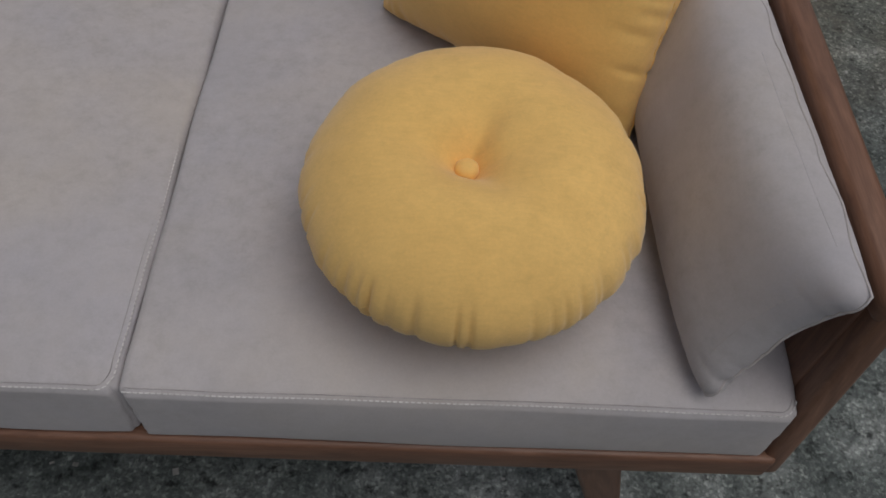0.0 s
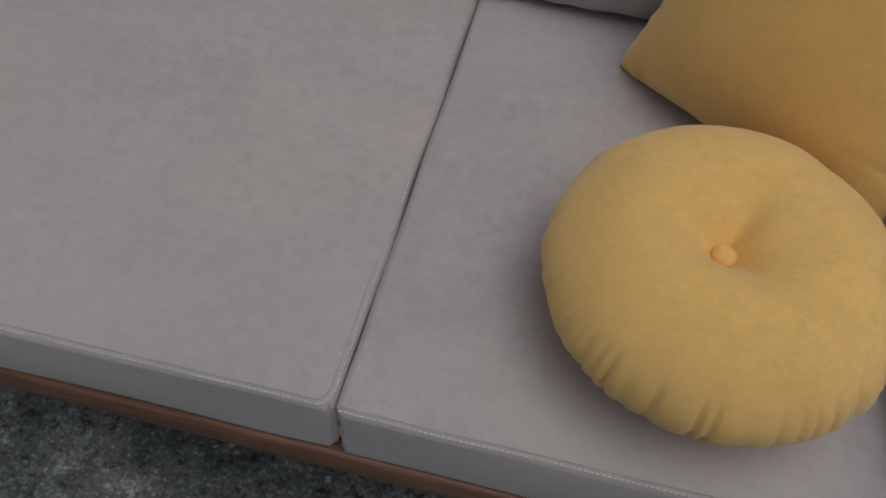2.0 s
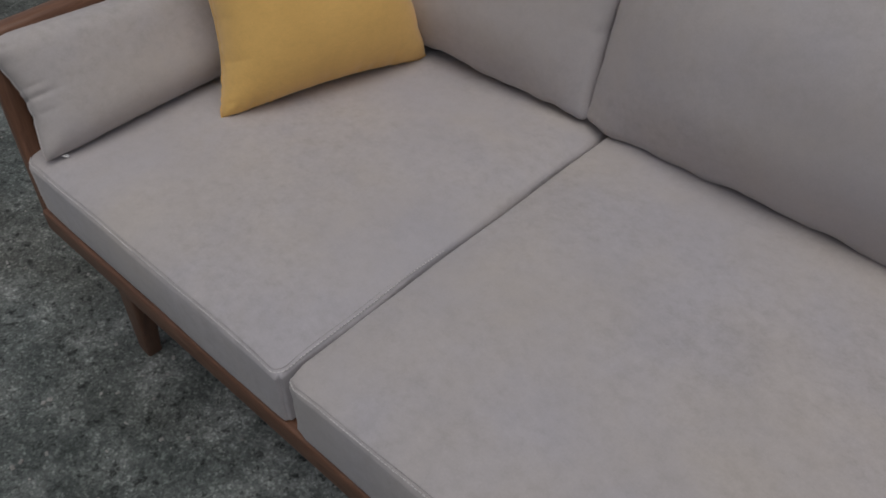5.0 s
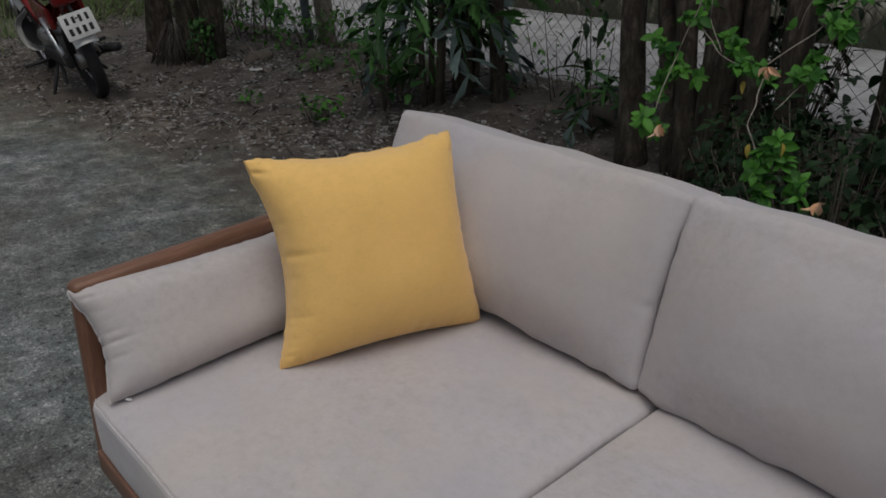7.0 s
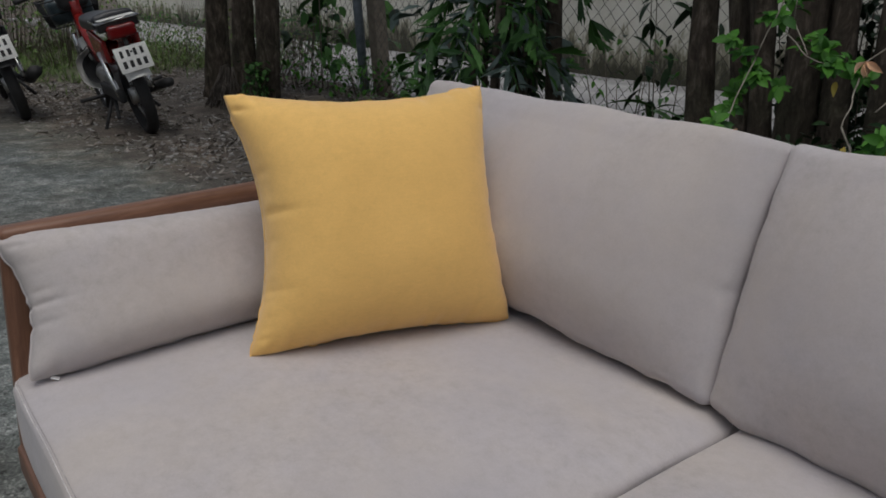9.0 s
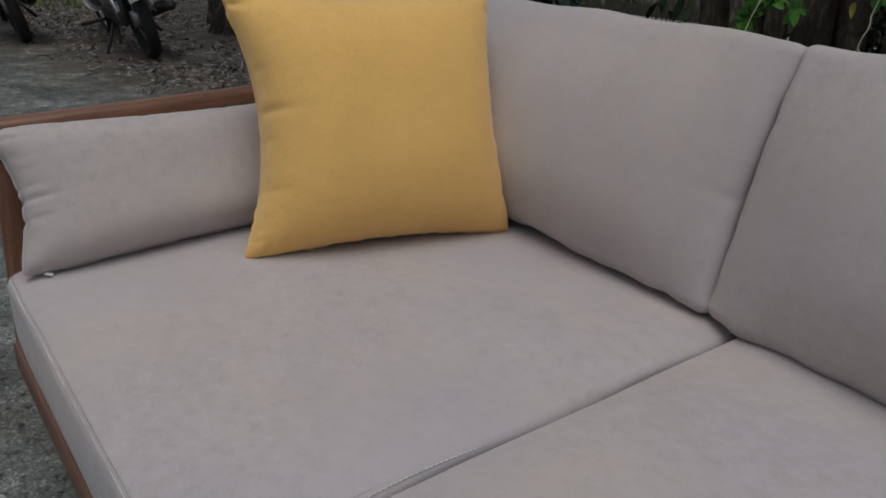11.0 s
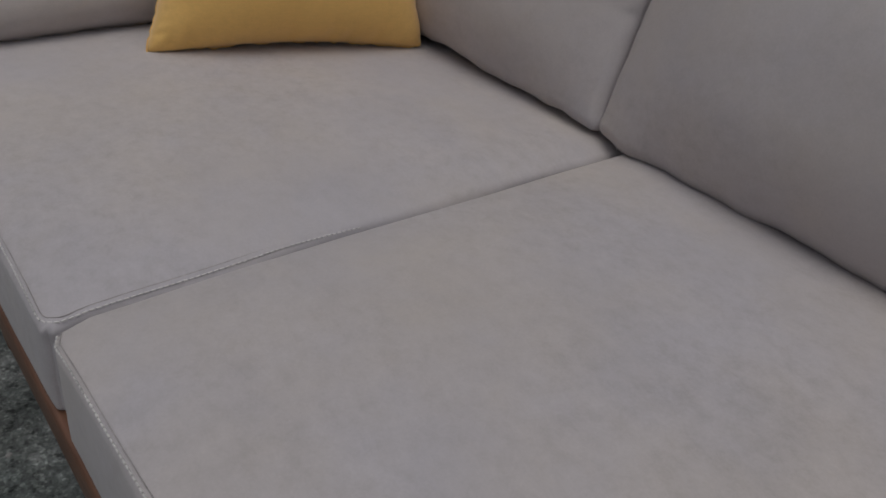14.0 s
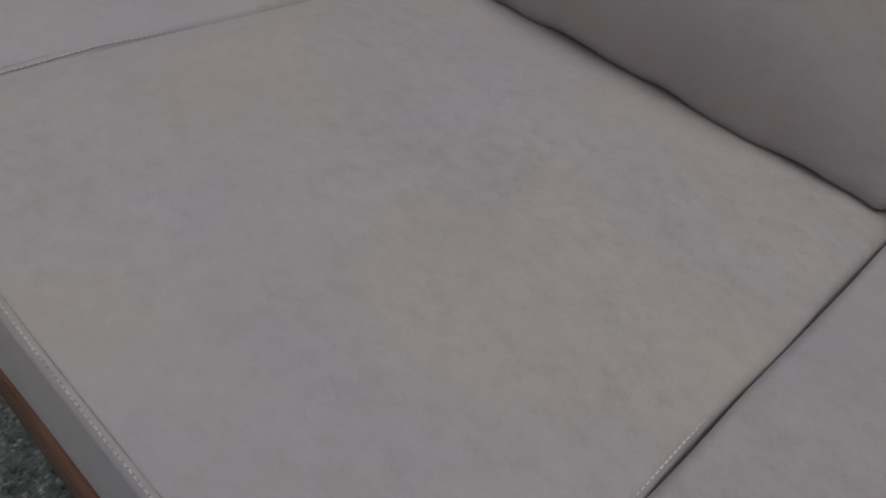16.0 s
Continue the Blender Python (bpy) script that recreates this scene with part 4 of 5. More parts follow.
def fishtail(length, width, rng, teeth=5):
    """A wedge-shaped palm leaflet along +x with a torn, slanting end and pleats along its veins."""
    slant = rng.uniform(-0.35, 0.35)
    verts, faces = [Vector((0, 0, 0))], []
    rows = []
    for t in (0.35, 0.72, 1.0):
        row = []
        for i in range(2 * teeth + 1):
            u = -1 + i / teeth
            r = length * t
            if t == 1.0:
                r *= 0.86 + slant * u - 0.10 * u * u + (rng.uniform(0.06, 0.16) if i % 2 else -rng.uniform(0.04, 0.12))
            w = width * (0.16 + 0.84 * t ** 0.8) * 0.5 * u
            pleat = 0.012 * length * (1 if i % 2 else -1)
            row.append(len(verts))
            verts.append(Vector((r, w, pleat - 0.22 * abs(w) - 0.32 * length * (r / length) ** 2)))
        rows.append(row)
    for a, b in zip(rows[0][:-1], rows[0][1:]):
        faces.append((0, a, b))
    for lo, hi in zip(rows[:-1], rows[1:]):
        for i in range(2 * teeth):
            faces.append((lo[i], hi[i], hi[i + 1], lo[i + 1]))
    return verts, faces


def palm(x, y, h, fronds, seed, label, reach=0.75, big=1.0):
    """Arching fronds that carry torn fishtail leaflets."""
    rng = random.Random(seed)
    z0 = height_at(x, y)
    p = tagged(empty("palm_bush", Matrix.Translation((x, y, z0))), label, "palm")
    for k in range(4):
        a = rng.uniform(0, 6.28)
        obj("stem", *tube([(0.05 * math.cos(a), 0.05 * math.sin(a), -0.03), (0.09 * math.cos(a), 0.09 * math.sin(a), h)], [min(0.022, 0.03 * h), min(0.014, 0.018 * h)], 8, 0.2, k), M_TWIG, p)
    kinds = [fishtail(0.145 * big * rng.uniform(0.75, 1.35), 0.070 * big * rng.uniform(0.5, 1.3), rng, rng.choice((3, 4, 5))) for _ in range(9)] + [leaf_shape(0.15 * big, 0.024 * big, 0.3, 0.5, 5, 1.5)]
    for k in range(fronds):
        a = 2 * math.pi * k / fronds + rng.uniform(-0.3, 0.3)
        z = h * rng.uniform(0.30, 1.0)
        d = Vector((math.cos(a), math.sin(a), 0))
        rr = reach * rng.uniform(0.6, 1.15)
        rise, fall = rng.uniform(0.30, 0.55), rng.uniform(0.6, 1.0)
        spine = [d * (rr * t) + Vector((0, 0, z + rise * t * reach * 1.6 - fall * t * t * reach * 1.6)) for t in [i / 12 for i in range(13)]]
        fr = obj("frond", *tube(spine, [0.007 - 0.00045 * i for i in range(13)], 5), M_PALM, p)
        bits = []
        for i in range(4, 13):
            for sg in ((-1, 1) if i % 2 else (rng.choice((-1, 1)),)):
                q = spine[i]
                yaw = math.degrees(a) + sg * rng.uniform(25, 75)
                bits.append(moved(rng.choice(kinds), turned(q.x, q.y, q.z, yaw, rng.uniform(-60, 25), rng.uniform(-60, 60), rng.uniform(0.6, 1.2))))
        obj("leaf_spray", *join(bits), M_PALM_BLUE if k % 3 == 0 else M_PALM, fr)["kind"] = "stuff"


palm(-3.25, 2.74, 0.95, 26, 31, "fishtail palm bush with arching fronds of torn leaflets", 0.46, 0.95)
palm(-3.20, 2.98, 1.30, 18, 32, "tall fishtail palm with hanging torn leaflets", 0.46, 1.05)
palm(-2.15, 2.85, 0.22, 4, 33, "small palm seedling with torn leaflets", 0.24, 0.6)


def broadleaf(x, y, count, size, h, spread, seed, material, label, name="leafy_plant", category="plant", slim=0.52):
    """A clump of stems that bear single leaves."""
    rng = random.Random(seed)
    z0 = height_at(x, y)
    p = tagged(empty(name, Matrix.Translation((x, y, z0))), label, category)
    stems, lv = [], []
    for i in range(count):
        a = rng.uniform(0, 6.28)
        rr = spread * math.sqrt(rng.random())
        q = Vector((rr * math.cos(a), rr * math.sin(a), h * (0.15 + 0.85 * rng.random())))
        if i % 9 == 0:
            stems.append(tube([(q.x * 0.5, q.y * 0.5, -0.02), q], [0.004, 0.002], 4))
        lv.append(moved(leaf_shape(size, size * slim, 0.25, 0.4), turned(q.x, q.y, q.z, rng.uniform(0, 360), rng.uniform(-45, 30), rng.uniform(-30, 30), rng.uniform(0.6, 1.35))))
    obj("stem", *join(stems), M_TWIG, p)["kind"] = "stuff"
    obj("foliage", *join(lv), material, p)


broadleaf(-5.84, 2.55, 230, 0.048, 0.37, 0.10, 41, M_PALM, "small-leaved creeper climbing at a tree's foot", "creeper", "creeper")
broadleaf(-6.74, 3.39, 55, 0.13, 1.28, 0.36, 42, M_LEAF_SHADE_DARK, "tall broad-leaved plant growing against the wire fence")
broadleaf(-6.92, 4.02, 25, 0.255, 1.62, 0.46, 43, M_PALM, "broad-leaved plant behind the wire fence")
broadleaf(-5.56, 3.39, 170, 0.052, 0.32, 0.49, 44, M_LEAF, "low green weeds at the fence's foot", "weeds", "weeds")
broadleaf(-6.56, 3.33, 160, 0.058, 0.35, 0.52, 45, M_LEAF, "low green weeds at the fence's foot", "weeds", "weeds")
broadleaf(-4.43, 2.17, 40, 0.034, 0.08, 0.10, 46, M_LEAF, "small weed on the bare earth", "weeds", "weeds")
broadleaf(-4.65, 2.93, 60, 0.040, 0.11, 0.23, 47, M_LEAF, "small weed on the bare earth", "weeds", "weeds")
broadleaf(-3.71, 2.25, 70, 0.044, 0.15, 0.13, 48, M_LEAF, "small leafy weed under the palm bush", "weeds", "weeds")
broadleaf(-3.85, 2.78, 70, 0.078, 0.33, 0.22, 49, M_PALM, "leafy undergrowth beside the palm bush")
broadleaf(-3.51, 2.62, 130, 0.089, 0.55, 0.24, 50, M_PALM, "dark leafy undergrowth behind the sofa")
broadleaf(-3.22, 2.88, 60, 0.10, 1.65, 0.20, 55, M_LEAF_SHADE_DARK, "dark hanging foliage round a tree trunk", "creeper", "creeper")
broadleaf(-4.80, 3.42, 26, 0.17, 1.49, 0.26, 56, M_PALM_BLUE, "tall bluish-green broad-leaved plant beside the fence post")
broadleaf(-2.42, 3.26, 55, 0.13, 1.30, 0.24, 58, M_LEAF_SHADE_DARK, "dark pointed leaves hanging at the wire fence", slim=0.3)
broadleaf(-2.64, 3.19, 70, 0.039, 0.55, 0.33, 51, M_LEAF, "thin green weeds against the wire fence", "weeds", "weeds")
broadleaf(-0.70, 2.25, 1300, 0.040, 0.53, 0.47, 52, M_LEAF_SHADE_DARK, "dark shaded low undergrowth between the trunks")
broadleaf(-1.46, 3.10, 260, 0.076, 1.19, 0.30, 57, M_LEAF_SHADE_DARK, "dark shaded foliage behind the row of trunks", "shrub", "shrub")
broadleaf(-0.04, 2.11, 900, 0.050, 0.79, 0.52, 53, M_LEAF_SHADE_DARK, "dark shaded shrub behind the sofa", "shrub", "shrub")
broadleaf(-0.26, 2.67, 600, 0.060, 1.59, 0.53, 54, M_LEAF_SHADE_DARK, "dark shaded shrub between the trunks", "shrub", "shrub")
broadleaf(-1.30, 3.02, 520, 0.06, 0.75, 0.30, 81, M_LEAF_SHADE_DARK, "dense dark shaded undergrowth behind the row of trunks", "shrub", "shrub")
broadleaf(-1.02, 2.40, 600, 0.036, 0.42, 0.28, 82, M_LEAF_SHADE_DARK, "dark low leaves in the shade under the hibiscus")
broadleaf(-2.06, 2.78, 26, 0.22, 0.34, 0.10, 83, M_PALM, "tuft of long narrow leaves beside a tree trunk", slim=0.13)
broadleaf(-5.55, 3.45, 150, 0.05, 0.30, 0.36, 84, M_LEAF, "low green weeds round the foot of the posts", "weeds", "weeds")
broadleaf(-4.60, 2.78, 70, 0.032, 0.10, 0.14, 85, M_LEAF, "small weed growing beside a flat stone", "weeds", "weeds")
broadleaf(-6.28, 3.40, 52, 0.16, 1.45, 0.24, 86, M_PALM, "tall plant with broad green leaves at the fence")
for i, (x, y, n) in enumerate(((-10.4, 2.2, 260), (-12.0, 1.8, 420), (-13.0, 2.8, 420), (-8.2, 4.2, 70), (-9.3, 4.6, 90))):
    broadleaf(x, y, 2 * n, 0.055, 1.5 + 0.3 * (i % 3), 0.70, 90 + i, (M_GRASS, M_PALM, M_GRASS)[i % 3], "tall leafy hedge bush beyond the parked motorcycles", "bush", "bush")
for i, (x, y) in enumerate(((-9.6, 3.0), (-11.2, 3.8), (-8.4, 3.8), (-12.8, 2.7), (-10.5, 5.3), (-14.2, 4.1))):
    broadleaf(x, y, 520, 0.045, 0.45 + 0.15 * (i % 3), 0.75, 60 + i, (M_GRASS, M_PALM, M_GRASS)[i % 3], "green bush beyond the parked motorcycles", "bush", "bush")


def stone(x, y, size, turn, seed, label):
    """A flat, broken lump of stone, half sunk in the earth."""
    vs, fs = rbox(size[0], size[1], size[2], min(size) * 0.9, (7, 6, 3),
                  lambda v: v * (1 + 0.45 * fractal(v.x + seed, v.y, v.z, 7.0) + 0.10 * fractal(v.x, v.y + seed, v.z, 19.0)), k=3)
    ob = obj("stone", vs, fs, M_ROCK)
    ob.matrix_world = pose(x, y, height_at(x, y) + size[2] * 0.12, 8, -6, turn)
    tagged(ob, label, "stone", "stones on the earth")


M_ROCK = plain("earthy_stone", (0.115, 0.098, 0.078), 0.9, vary=0.4, scale=7.0, relief=0.01)
stone(-4.92, 2.98, (0.10, 0.06, 0.085), 40, 1.0, "dark wedge-shaped stone standing out of the earth")
stone(-5.42, 2.80, (0.11, 0.085, 0.06), 75, 4.0, "rounded brown stone on bare earth")
stone(-5.62, 2.62, (0.06, 0.05, 0.030), 10, 7.0, "small flat stone beside a tree's roots")
stone(-2.14, 2.93, (0.09, 0.05, 0.085), 25, 9.0, "pale broken slab leaning in the earth by the fence")


def scrap(x, y, size, turn, seed):
    """A crumpled bit of white paper lying on the earth."""
    n = 7
    vs = [Vector(((i / (n - 1) - 0.5) * size, (j / (n - 1) - 0.5) * size * 0.6, 0.3 * size * abs(fractal(i * 0.35 + seed, j * 0.35, 0, 1.0)) + k * 0.0012)) for k in (1, 0) for j in range(n) for i in range(n)]
    fs = [(j * n + i, j * n + i + 1, (j + 1) * n + i + 1, (j + 1) * n + i) for j in range(n - 1) for i in range(n - 1)]
    fs += [tuple(n * n + q for q in reversed(f)) for f in fs]
    ob = obj("paper_scrap", vs, fs, M_PAPER, smooth=False)
    ob.matrix_world = pose(x, y, height_at(x, y) + 0.008, 0, 0, turn)
    tagged(ob, "crumpled scrap of dirty white paper on bare earth", "litter", "paper scraps")


M_PAPER = plain("dirty_paper", (0.58, 0.58, 0.56), 0.8, vary=0.2)
scrap(-5.66, 2.62, 0.085, 20, 2.0)
scrap(-5.06, 2.58, 0.09, 80, 5.0)


def scatter(name, label, category, count, area, material, make, seed, keep):
    rng = random.Random(seed)
    pieces = []
    while len(pieces) < count:
        x, y = rng.uniform(*area[0]), rng.uniform(*area[1])
        if not keep(x, y, rng):
            continue
        pieces.append(make(x, y, height_at(x, y), rng))
    ob = obj(name, *join(pieces), material)
    tagged(ob, label, category, kind="stuff")


def litter_leaf(x, y, z, rng):
    s = 0.012 + 0.058 * rng.random() ** 2.4
    return moved(leaf_shape(s, s * rng.uniform(0.16, 0.46), rng.uniform(-0.7, 0.9), rng.uniform(-0.6, 0.4), 4), turned(x, y, z + 0.006, rng.uniform(0, 360), rng.uniform(-12, 18), rng.uniform(-30, 30)))


def on_earth(x, y, rng):
    e = earth_at(x, y)
    clump = 0.55 + 0.9 * fractal(x, y, 7, 2.2)
    return e > 0.36 and rng.random() < min(1.0, (e - 0.33) * 1.8) * clump and y < 3.6


scatter("leaf_litter", "brown and grey fallen leaves on the earth", "leaf litter", 17000, ((-9.5, 1.2), (0.5, 3.6)), M_DRY, litter_leaf, 71, on_earth)


def pebble(x, y, z, rng):
    s = 0.003 + 0.013 * rng.random() ** 2.6
    vs, fs = rbox(s, s * rng.uniform(0.5, 0.9), s * 0.4, s * 0.2, (1, 1, 1), k=1)
    return moved((vs, fs), turned(x, y, z + s * 0.15, rng.uniform(0, 360), rng.uniform(-15, 15)))


scatter("pebbles", "pale pebbles and rubble bits on the earth", "pebbles", 9000, ((-9, 0.5), (0.6, 3.5)), M_STONE, pebble, 72, on_earth)


def grit(x, y, z, rng):
    s = rng.uniform(0.0015, 0.005)
    vs, fs = rbox(s, s * rng.uniform(0.4, 0.9), s * 0.4, s * 0.15, (1, 1, 1), k=1)
    return moved((vs, fs), turned(x, y, z + s * 0.15, rng.uniform(0, 360), rng.uniform(-15, 15)))


scatter("grit", "pale grit and stone crumbs on the concrete", "grit", 2000, ((-5.2, 1.7), (-0.8, 1.5)), M_STONE, grit, 75, lambda x, y, rng: earth_at(x, y) < 0.5 and fractal(x, y, 0, 2.5) > rng.uniform(-0.6, 0.3))


def twig(x, y, z, rng):
    a, l = rng.uniform(0, 6.28), rng.uniform(0.06, 0.3)
    return tube([(x, y, z + 0.006), (x + l / 2 * math.cos(a), y + l / 2 * math.sin(a), z + 0.014), (x + l * math.cos(a + 0.2), y + l * math.sin(a + 0.2), z + 0.006)], [0.004, 0.0035, 0.002], 4)


scatter("twigs", "dry twigs lying on the earth", "twigs", 280, ((-9, 0.5), (0.8, 3.5)), M_TWIG, twig, 73, on_earth)


def blade(x, y, z, rng):
    pieces = []
    for _ in range(5):
        h, a = rng.uniform(0.06, 0.2), rng.uniform(0, 6.28)
        pieces.append(moved(leaf_shape(h, 0.007, 0.2, 0.5, 3), turned(x + rng.gauss(0, 0.02), y + rng.gauss(0, 0.02), z, math.degrees(a), rng.uniform(45, 85))))
    return join(pieces)


scatter("grass", "rough green grass beyond the parked motorcycles", "grass", 1700, ((-14, -6.8), (0.6, 4.6)), M_GRASS, blade, 74,
        lambda x, y, rng: y > 1.0 + (x + 6.8) * -0.02 and (x < -8.8 or (x < -7.4 and rng.random() < 0.08)))


# ---- motorcycles ----
def motorcycle(m, scale, paint, label, lean, basket=True):
    """Small step-through motorcycle on its stand; its nose points along +x, wheels on z = 0."""
    b = tagged(empty("motorcycle", m @ pose(0, 0, 0, lean) @ Matrix.Diagonal((scale, scale, scale * 0.91, 1))), label, "motorcycle", "parked motorcycles")
    R = 0.275

    def at(ob, x, y, z):
        ob.location = (x, y, z)
        return ob

    for x, name in ((0.0, "rear_wheel"), (1.22, "front_wheel")):
        w = at(obj(name, *ring(R - 0.055, 0.014, 44, 8), M_CHROME, b, "chromed wheel rim"), x, 0, R)
        w.scale.x = 0.82
        obj("tyre", *ring(R - 0.036, 0.037 if x == 0 else 0.031, 48, 12), M_BLACK, w, "black rubber tyre")
        obj("hub", *moved(tube([(0, 0, -0.045), (0, 0, 0.045)], [0.055, 0.055], 18), pose(0, 0, 0, 90)), M_ALLOY, w)
        sp = []
        for i in range(28):
            a = 2 * math.pi * i / 28
            sp.append(tube([(0.05 * math.cos(a + 0.5 * (-1) ** i), 0.02 * (-1) ** i, 0.05 * math.sin(a + 0.5 * (-1) ** i)), (0.218 * math.cos(a), 0, 0.218 * math.sin(a))], [0.0016, 0.0016], 4))
        obj("spokes", *join(sp), M_CHROME, w)

    def fender(cx, a0, a1, w, rr, material, name, lab=""):
        vs, fs, n, q = [], [], 22, 8
        for layer in (0, 1):
            for i in range(n + 1):
                a = radians(a0 + (a1 - a0) * i / n)
                for j in range(q + 1):
                    t = -1 + 2 * j / q
                    r = rr - 0.035 * abs(t) ** 2.5 - 0.004 * layer
                    vs.append((cx + r * math.cos(a), t * w, R + r * math.sin(a)))
        s = q + 1
        o = (n + 1) * s
        for i in range(n):
            for j in range(q):
                k = i * s + j
                fs.append((k, k + s, k + s + 1, k + 1))
                fs.append((o + k, o + k + 1, o + k + s + 1, o + k + s))
        for i in range(n):
            for j in (0, q):
                k = i * s + j
                fs.append((k, k + s, o + k + s, o + k))
        for i in (0, n):
            for j in range(q):
                k = i * s + j
                fs.append((k, k + 1, o + k + 1, o + k))
        return obj(name, vs, fs, material, b, lab)

    fender(0.0, 98, 151, 0.070, R + 0.045, M_PLASTIC if basket else M_BLACK, "rear_fender", "white rear mudguard" if basket else "black rear mudguard")
    fender(1.22, 62, 122, 0.050, R + 0.038, M_PLASTIC if basket else M_BLACK, "front_fender", "white front mudguard" if basket else "black front mudguard")
    # frame and body
    def bar(name, pts, r, material, lab=""):
        return obj(name, *tube(pts, [r] * len(pts), 10), material, b, lab)
    bar("main_tube", [(1.02, 0, 0.76), (0.92, 0, 0.60), (0.72, 0, 0.47), (0.42, 0, 0.48), (0.25, 0, 0.60)], 0.042, paint)
    bar("steering_head", [(1.10, 0, 0.62), (1.00, 0, 0.88)], 0.036, paint)
    for sg in (-1, 1):
        bar("fork_leg", [(1.22, sg * 0.065, R), (1.09, sg * 0.065, 0.64)], 0.017, M_CHROME)
        bar("shock_absorber", [(0.0, sg * 0.10, R + 0.02), (0.08, sg * 0.10, 0.40), (0.16, sg * 0.10, 0.58)], 0.019, M_CHROME)
        bar("swing_arm", [(0.0, sg * 0.085, R), (0.45, sg * 0.06, 0.32)], 0.015, M_BLACK)
        bar("foot_rest", [(0.45, sg * 0.05, 0.25), (0.45, sg * 0.27, 0.26)], 0.013, M_BLACK)
        vs, fs = rbox(0.25, 0.014, 0.095, 0.012, (5, 1, 3), lambda v: Vector((v.x, v.y - sg * 0.09 * ((v.x + 0.25) / 0.5 - 0.5) * 0.3, v.z * (0.75 + 0.5 * (v.x + 0.25) / 0.5))), k=2)
        at(obj("side_panel", vs, fs, paint, b), 0.17, sg * 0.085, 0.60)
        # handlebar half, grip and mirror
        bar("handlebar", [(1.00, 0, 0.90), (0.97, sg * 0.14, 0.98), (0.86, sg * 0.33, 0.97)], 0.011, M_CHROME)
        bar("grip", [(0.90, sg * 0.26, 0.975), (0.83, sg * 0.37, 0.965)], 0.017, M_BLACK)
        bar("mirror_stalk", [(0.92, sg * 0.24, 0.98), (0.94, sg * 0.32, 1.16)], 0.006, M_BLACK)
        vs, fs = rbox(0.012, 0.055, 0.035, 0.011, (1, 2, 2), k=3)
        at(obj("mirror", vs, fs, M_BLACK, b), 0.94, sg * 0.34, 1.18)
    # curved leg shields; a black inner sheet paints the shade inside them
    def shield(sg, grow, back, thick):
        vs, fs, n, q = [], [], 8, 10
        for layer in (0, 1):
            for i in range(n + 1):
                for j in range(q + 1):
                    u, w = i / n, -1 + 2 * j / q
                    half = (0.165 + grow) * math.sqrt(max(0.02, 1 - 0.92 * abs(w) ** 3))
                    x = 0.93 + 0.05 * w - 0.10 * u * u - back - thick * layer
                    vs.append((x, sg * (0.03 + (half - 0.03) * u), 0.39 + (0.150 + grow) * w))
        s, o = q + 1, (n + 1) * (q + 1)
        ring_of = [(i, 0) for i in range(n)] + [(n, j) for j in range(q)] + [(i, q) for i in range(n, 0, -1)] + [(0, j) for j in range(q, 0, -1)]
        for i in range(n):
            for j in range(q):
                k = i * s + j
                fs += [(k, k + s, k + s + 1, k + 1), (o + k, o + k + 1, o + k + s + 1, o + k + s)]
        for (i, j), (i2, j2) in zip(ring_of, ring_of[1:] + ring_of[:1]):
            fs.append((i * s + j, i2 * s + j2, o + i2 * s + j2, o + i * s + j))
        return vs, fs
    for sg in (-1, 1):
        sh = obj("leg_shield", *shield(sg, 0.0, 0.0, 0.006), M_PLASTIC if basket else M_BLACK, b, "white leg shield" if basket else "black leg shield")
        obj("shade_sheet", *shield(sg, -0.036, 0.008, 0.003), M_BLACK, sh, "dark inner side")
    # seat
    def seat_shape(v):
        t = (v.x + 0.33) / 0.66
        return Vector((v.x, v.y * (1 - 0.28 * t), v.z + 0.03 * (1 - t) ** 2 + 0.012 * math.cos(v.y * 14)))
    vs, fs = rbox(0.33, 0.125, 0.045, 0.035, (10, 5, 1), seat_shape, k=4)
    at(obj("seat", vs, fs, M_VINYL, b, "padded black vinyl seat"), 0.22, 0, 0.755)
    # rear rack, tail light, plate
    vs, fs = rbox(0.105, 0.104, 0.004, 0.003, (3, 3, 1), k=2)
    at(obj("rack_plate", vs, fs, M_PLASTIC, b, "flat white rack plate"), -0.09, 0, 0.797)
    bar("rack_hoop", [(0.02, -0.115, 0.79), (-0.20, -0.115, 0.785), (-0.225, 0, 0.785), (-0.20, 0.115, 0.785), (0.02, 0.115, 0.79)], 0.009, M_CHROME)
    vs, fs = rbox(0.045, 0.082, 0.042, 0.022, (2, 5, 2), k=4)
    at(obj("tail_light", vs, fs, M_LENS, b, "red rear lamp"), -0.185, 0, 0.715)
    vs, fs = rbox(0.035, 0.115, 0.030, 0.012, (2, 4, 1), k=3)
    at(obj("lamp_housing", vs, fs, M_BLACK, b), -0.15, 0, 0.755)
    vs, fs = rbox(0.004, 0.094, 0.080, 0.0035, (1, 4, 3), k=2)
    pl = at(obj("number_plate", vs, fs, M_PLASTIC, b, "white number plate with black bars"), -0.262, 0, 0.548)
    pl.rotation_euler = (0, radians(14), 0)
    for z, n, w in ((0.036, 4, 0.017), (-0.032, 4, 0.021)):
        for i in range(n):
            vs, fs = rbox(0.0015, w / 2, 0.022, 0.0012, (1, 1, 1), k=1)
            at(obj("plate_bar", vs, fs, M_BLACK, pl), -0.005, (i - (n - 1) / 2) * 0.039, z)
    bar("plate_bracket", [(-0.19, 0, 0.68), (-0.25, 0, 0.58)], 0.012, M_BLACK)
    # engine, exhaust, chain case, stands
    vs, fs = rbox(0.13, 0.085, 0.085, 0.03, (4, 2, 2), k=3)
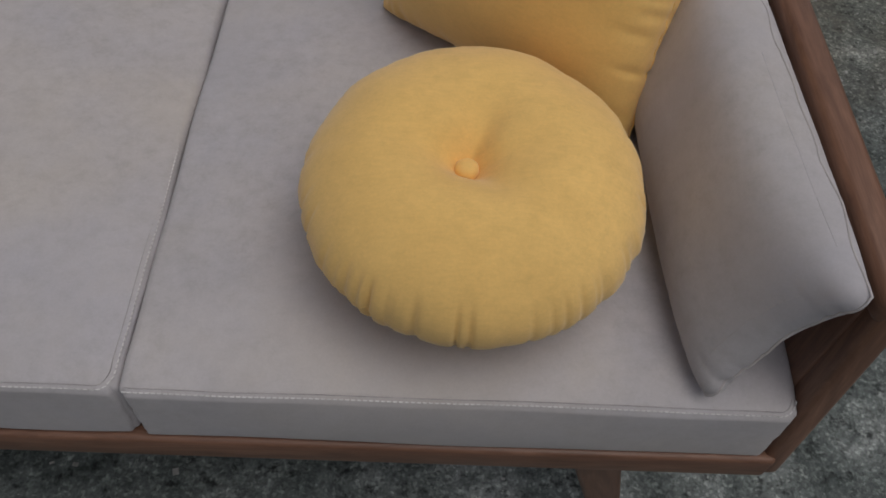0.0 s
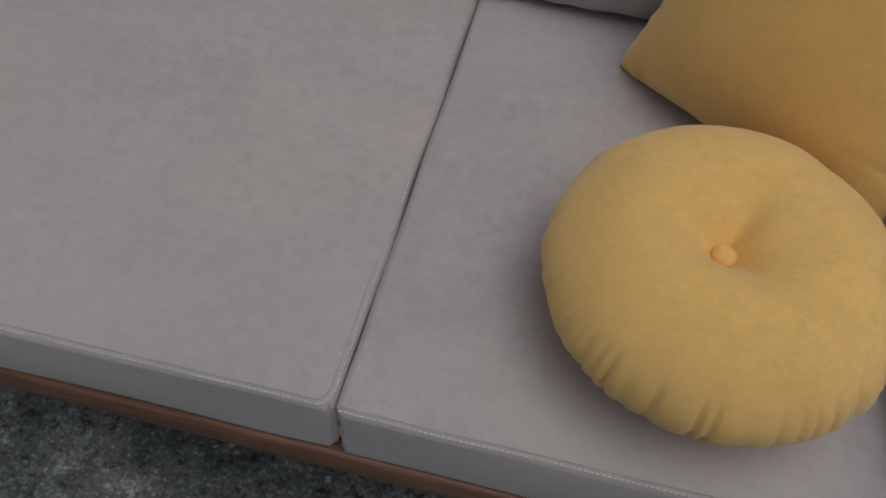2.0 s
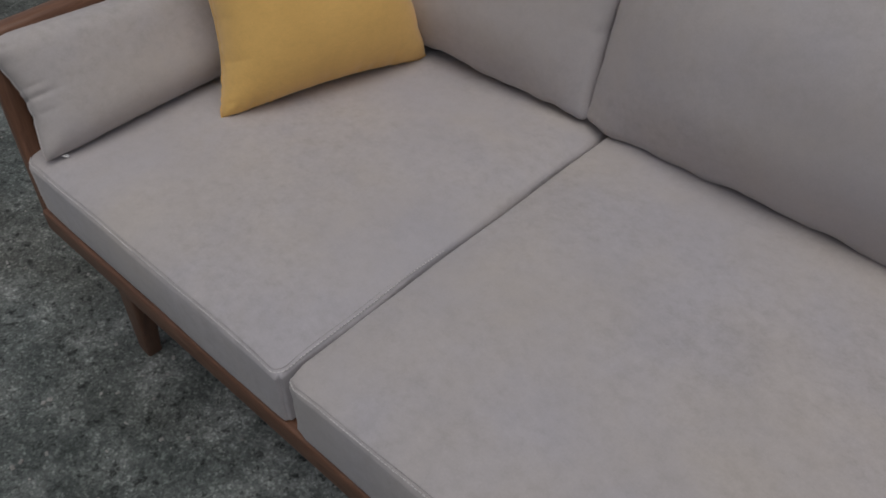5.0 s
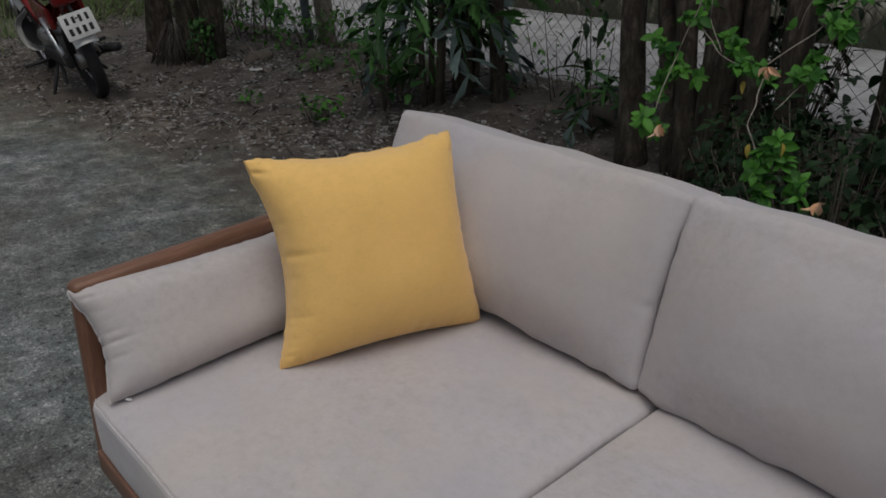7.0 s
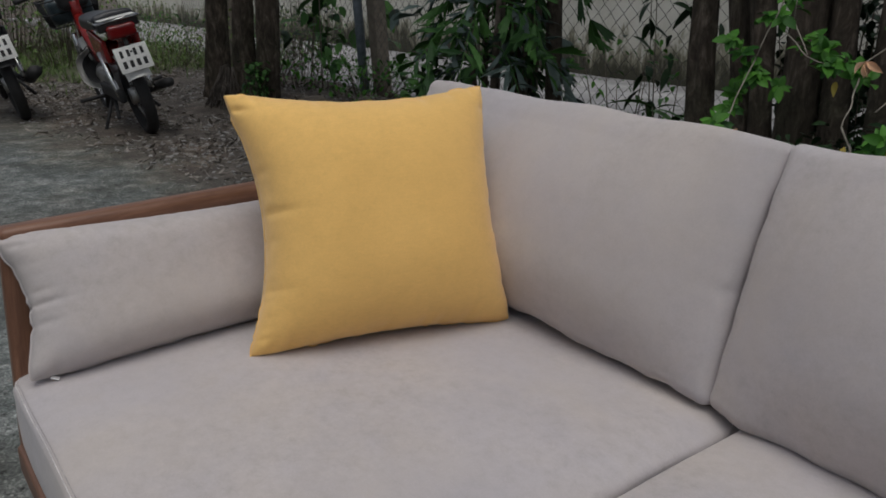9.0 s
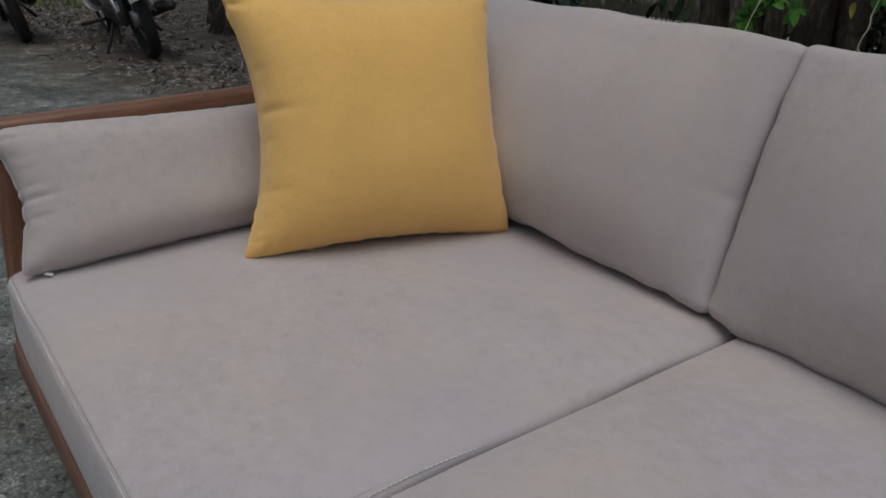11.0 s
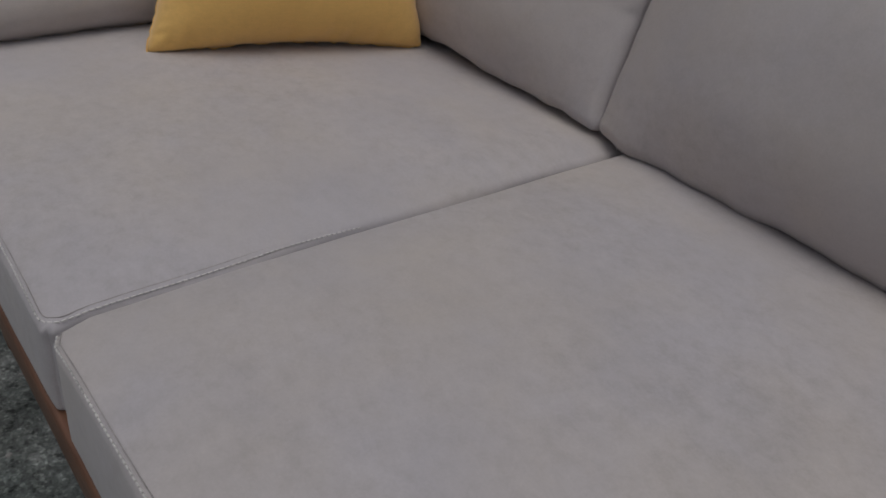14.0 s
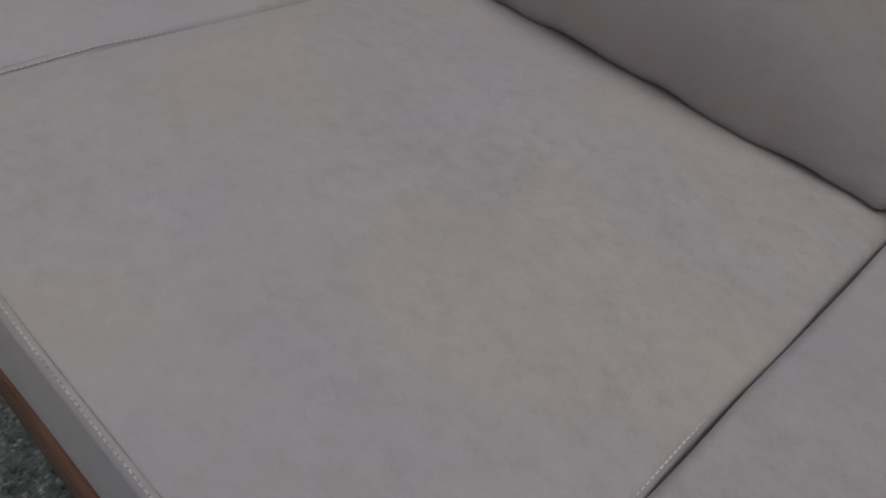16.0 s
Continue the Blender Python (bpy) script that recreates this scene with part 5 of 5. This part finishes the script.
    at(obj("engine", vs, fs, M_ALLOY, b), 0.50, 0, 0.32)
    cyl = at(obj("cylinder", *tube([(0, 0, 0), (0.16, 0, 0.03)], [0.055, 0.06], 16), M_ALLOY, b), 0.62, 0, 0.35)
    for i in range(6):
        obj("fin", *moved(tube([(0, 0, 0), (0.006, 0, 0.001)], [0.072, 0.072], 16), pose(0.03 + 0.022 * i, 0, 0.005)), M_ALLOY, cyl)
    bar("exhaust_pipe", [(0.72, -0.06, 0.36), (0.62, -0.11, 0.20), (0.35, -0.13, 0.20), (0.15, -0.14, 0.26)], 0.016, M_CHROME)
    bar("muffler", [(0.20, -0.145, 0.25), (-0.02, -0.15, 0.30), (-0.24, -0.15, 0.34)], 0.045 if not basket else 0.031, M_BLACK)
    vs, fs = rbox(0.27, 0.02, 0.045, 0.015, (4, 1, 1), k=2)
    at(obj("chain_case", vs, fs, M_BLACK, b), 0.22, 0.095, 0.30)
    bar("side_stand", [(0.36, 0.09, 0.24), (0.26, 0.24, 0.01)], 0.011, M_BLACK)
    for sg in (-1, 1):
        bar("centre_stand", [(0.34, sg * 0.08, 0.23), (0.16, sg * 0.13, 0.13)], 0.011, M_BLACK)
    # headlight and front basket
    vs, fs = rbox(0.08, 0.10, 0.085, 0.05, (2, 2, 2), k=4)
    at(obj("headlight_cowl", vs, fs, M_BLACK, b), 1.07, 0, 0.90)
    vs, fs = rbox(0.02, 0.07, 0.06, 0.018, (1, 2, 2), k=3)
    at(obj("headlight", vs, fs, M_CHROME, b), 1.13, 0, 0.92)
    if basket:
        wires = []
        for z, g in ((0.70, 0.0), (0.80, 0.02), (0.90, 0.04)):
            c = [(1.15 - g * 0.3, -0.15 - g), (1.42 + g, -0.15 - g), (1.42 + g, 0.15 + g), (1.15 - g * 0.3, 0.15 + g)]
            wires.append(tube([(x, y, z) for x, y in c + c[:1]], [0.007] * 5, 5))
        for i in range(9):
            t = i / 8
            wires.append(tube([(1.15 + 0.27 * t, -0.15, 0.70), (1.14 + 0.31 * t, -0.19, 0.90)], [0.0035] * 2, 4))
            wires.append(tube([(1.15 + 0.27 * t, 0.15, 0.70), (1.14 + 0.31 * t, 0.19, 0.90)], [0.0035] * 2, 4))
            wires.append(tube([(1.42, -0.15 + 0.3 * t, 0.70), (1.46, -0.19 + 0.38 * t, 0.90)], [0.0035] * 2, 4))
            wires.append(tube([(1.15, -0.15 + 0.3 * t, 0.70), (1.42, -0.15 + 0.3 * t, 0.70)], [0.0035] * 2, 4))
        obj("basket", *join(wires), M_BLACK, b, "black wire front basket")
        vs, fs = rbox(0.125, 0.145, 0.10, 0.06, (4, 4, 3), lambda v: v + Vector((0, 0, 0.03 * fractal(v.x, v.y, 1, 14.0))), k=4)
        at(obj("bundle", vs, fs, M_BUNDLE, b, "dark bluish bundle lying in the basket"), 1.29, 0, 0.815)
    return b


motorcycle(pose(-5.47, 1.585, GROUND, 0, 0, 176.3), 1.12, M_RED, "red motorcycle with white leg shields and front basket on its stand", -14.5)
motorcycle(pose(-6.55, 0.99, GROUND, 0, 0, 176.5), 1.12, M_VINYL, "black motorcycle parked beside the red one", -16, False)
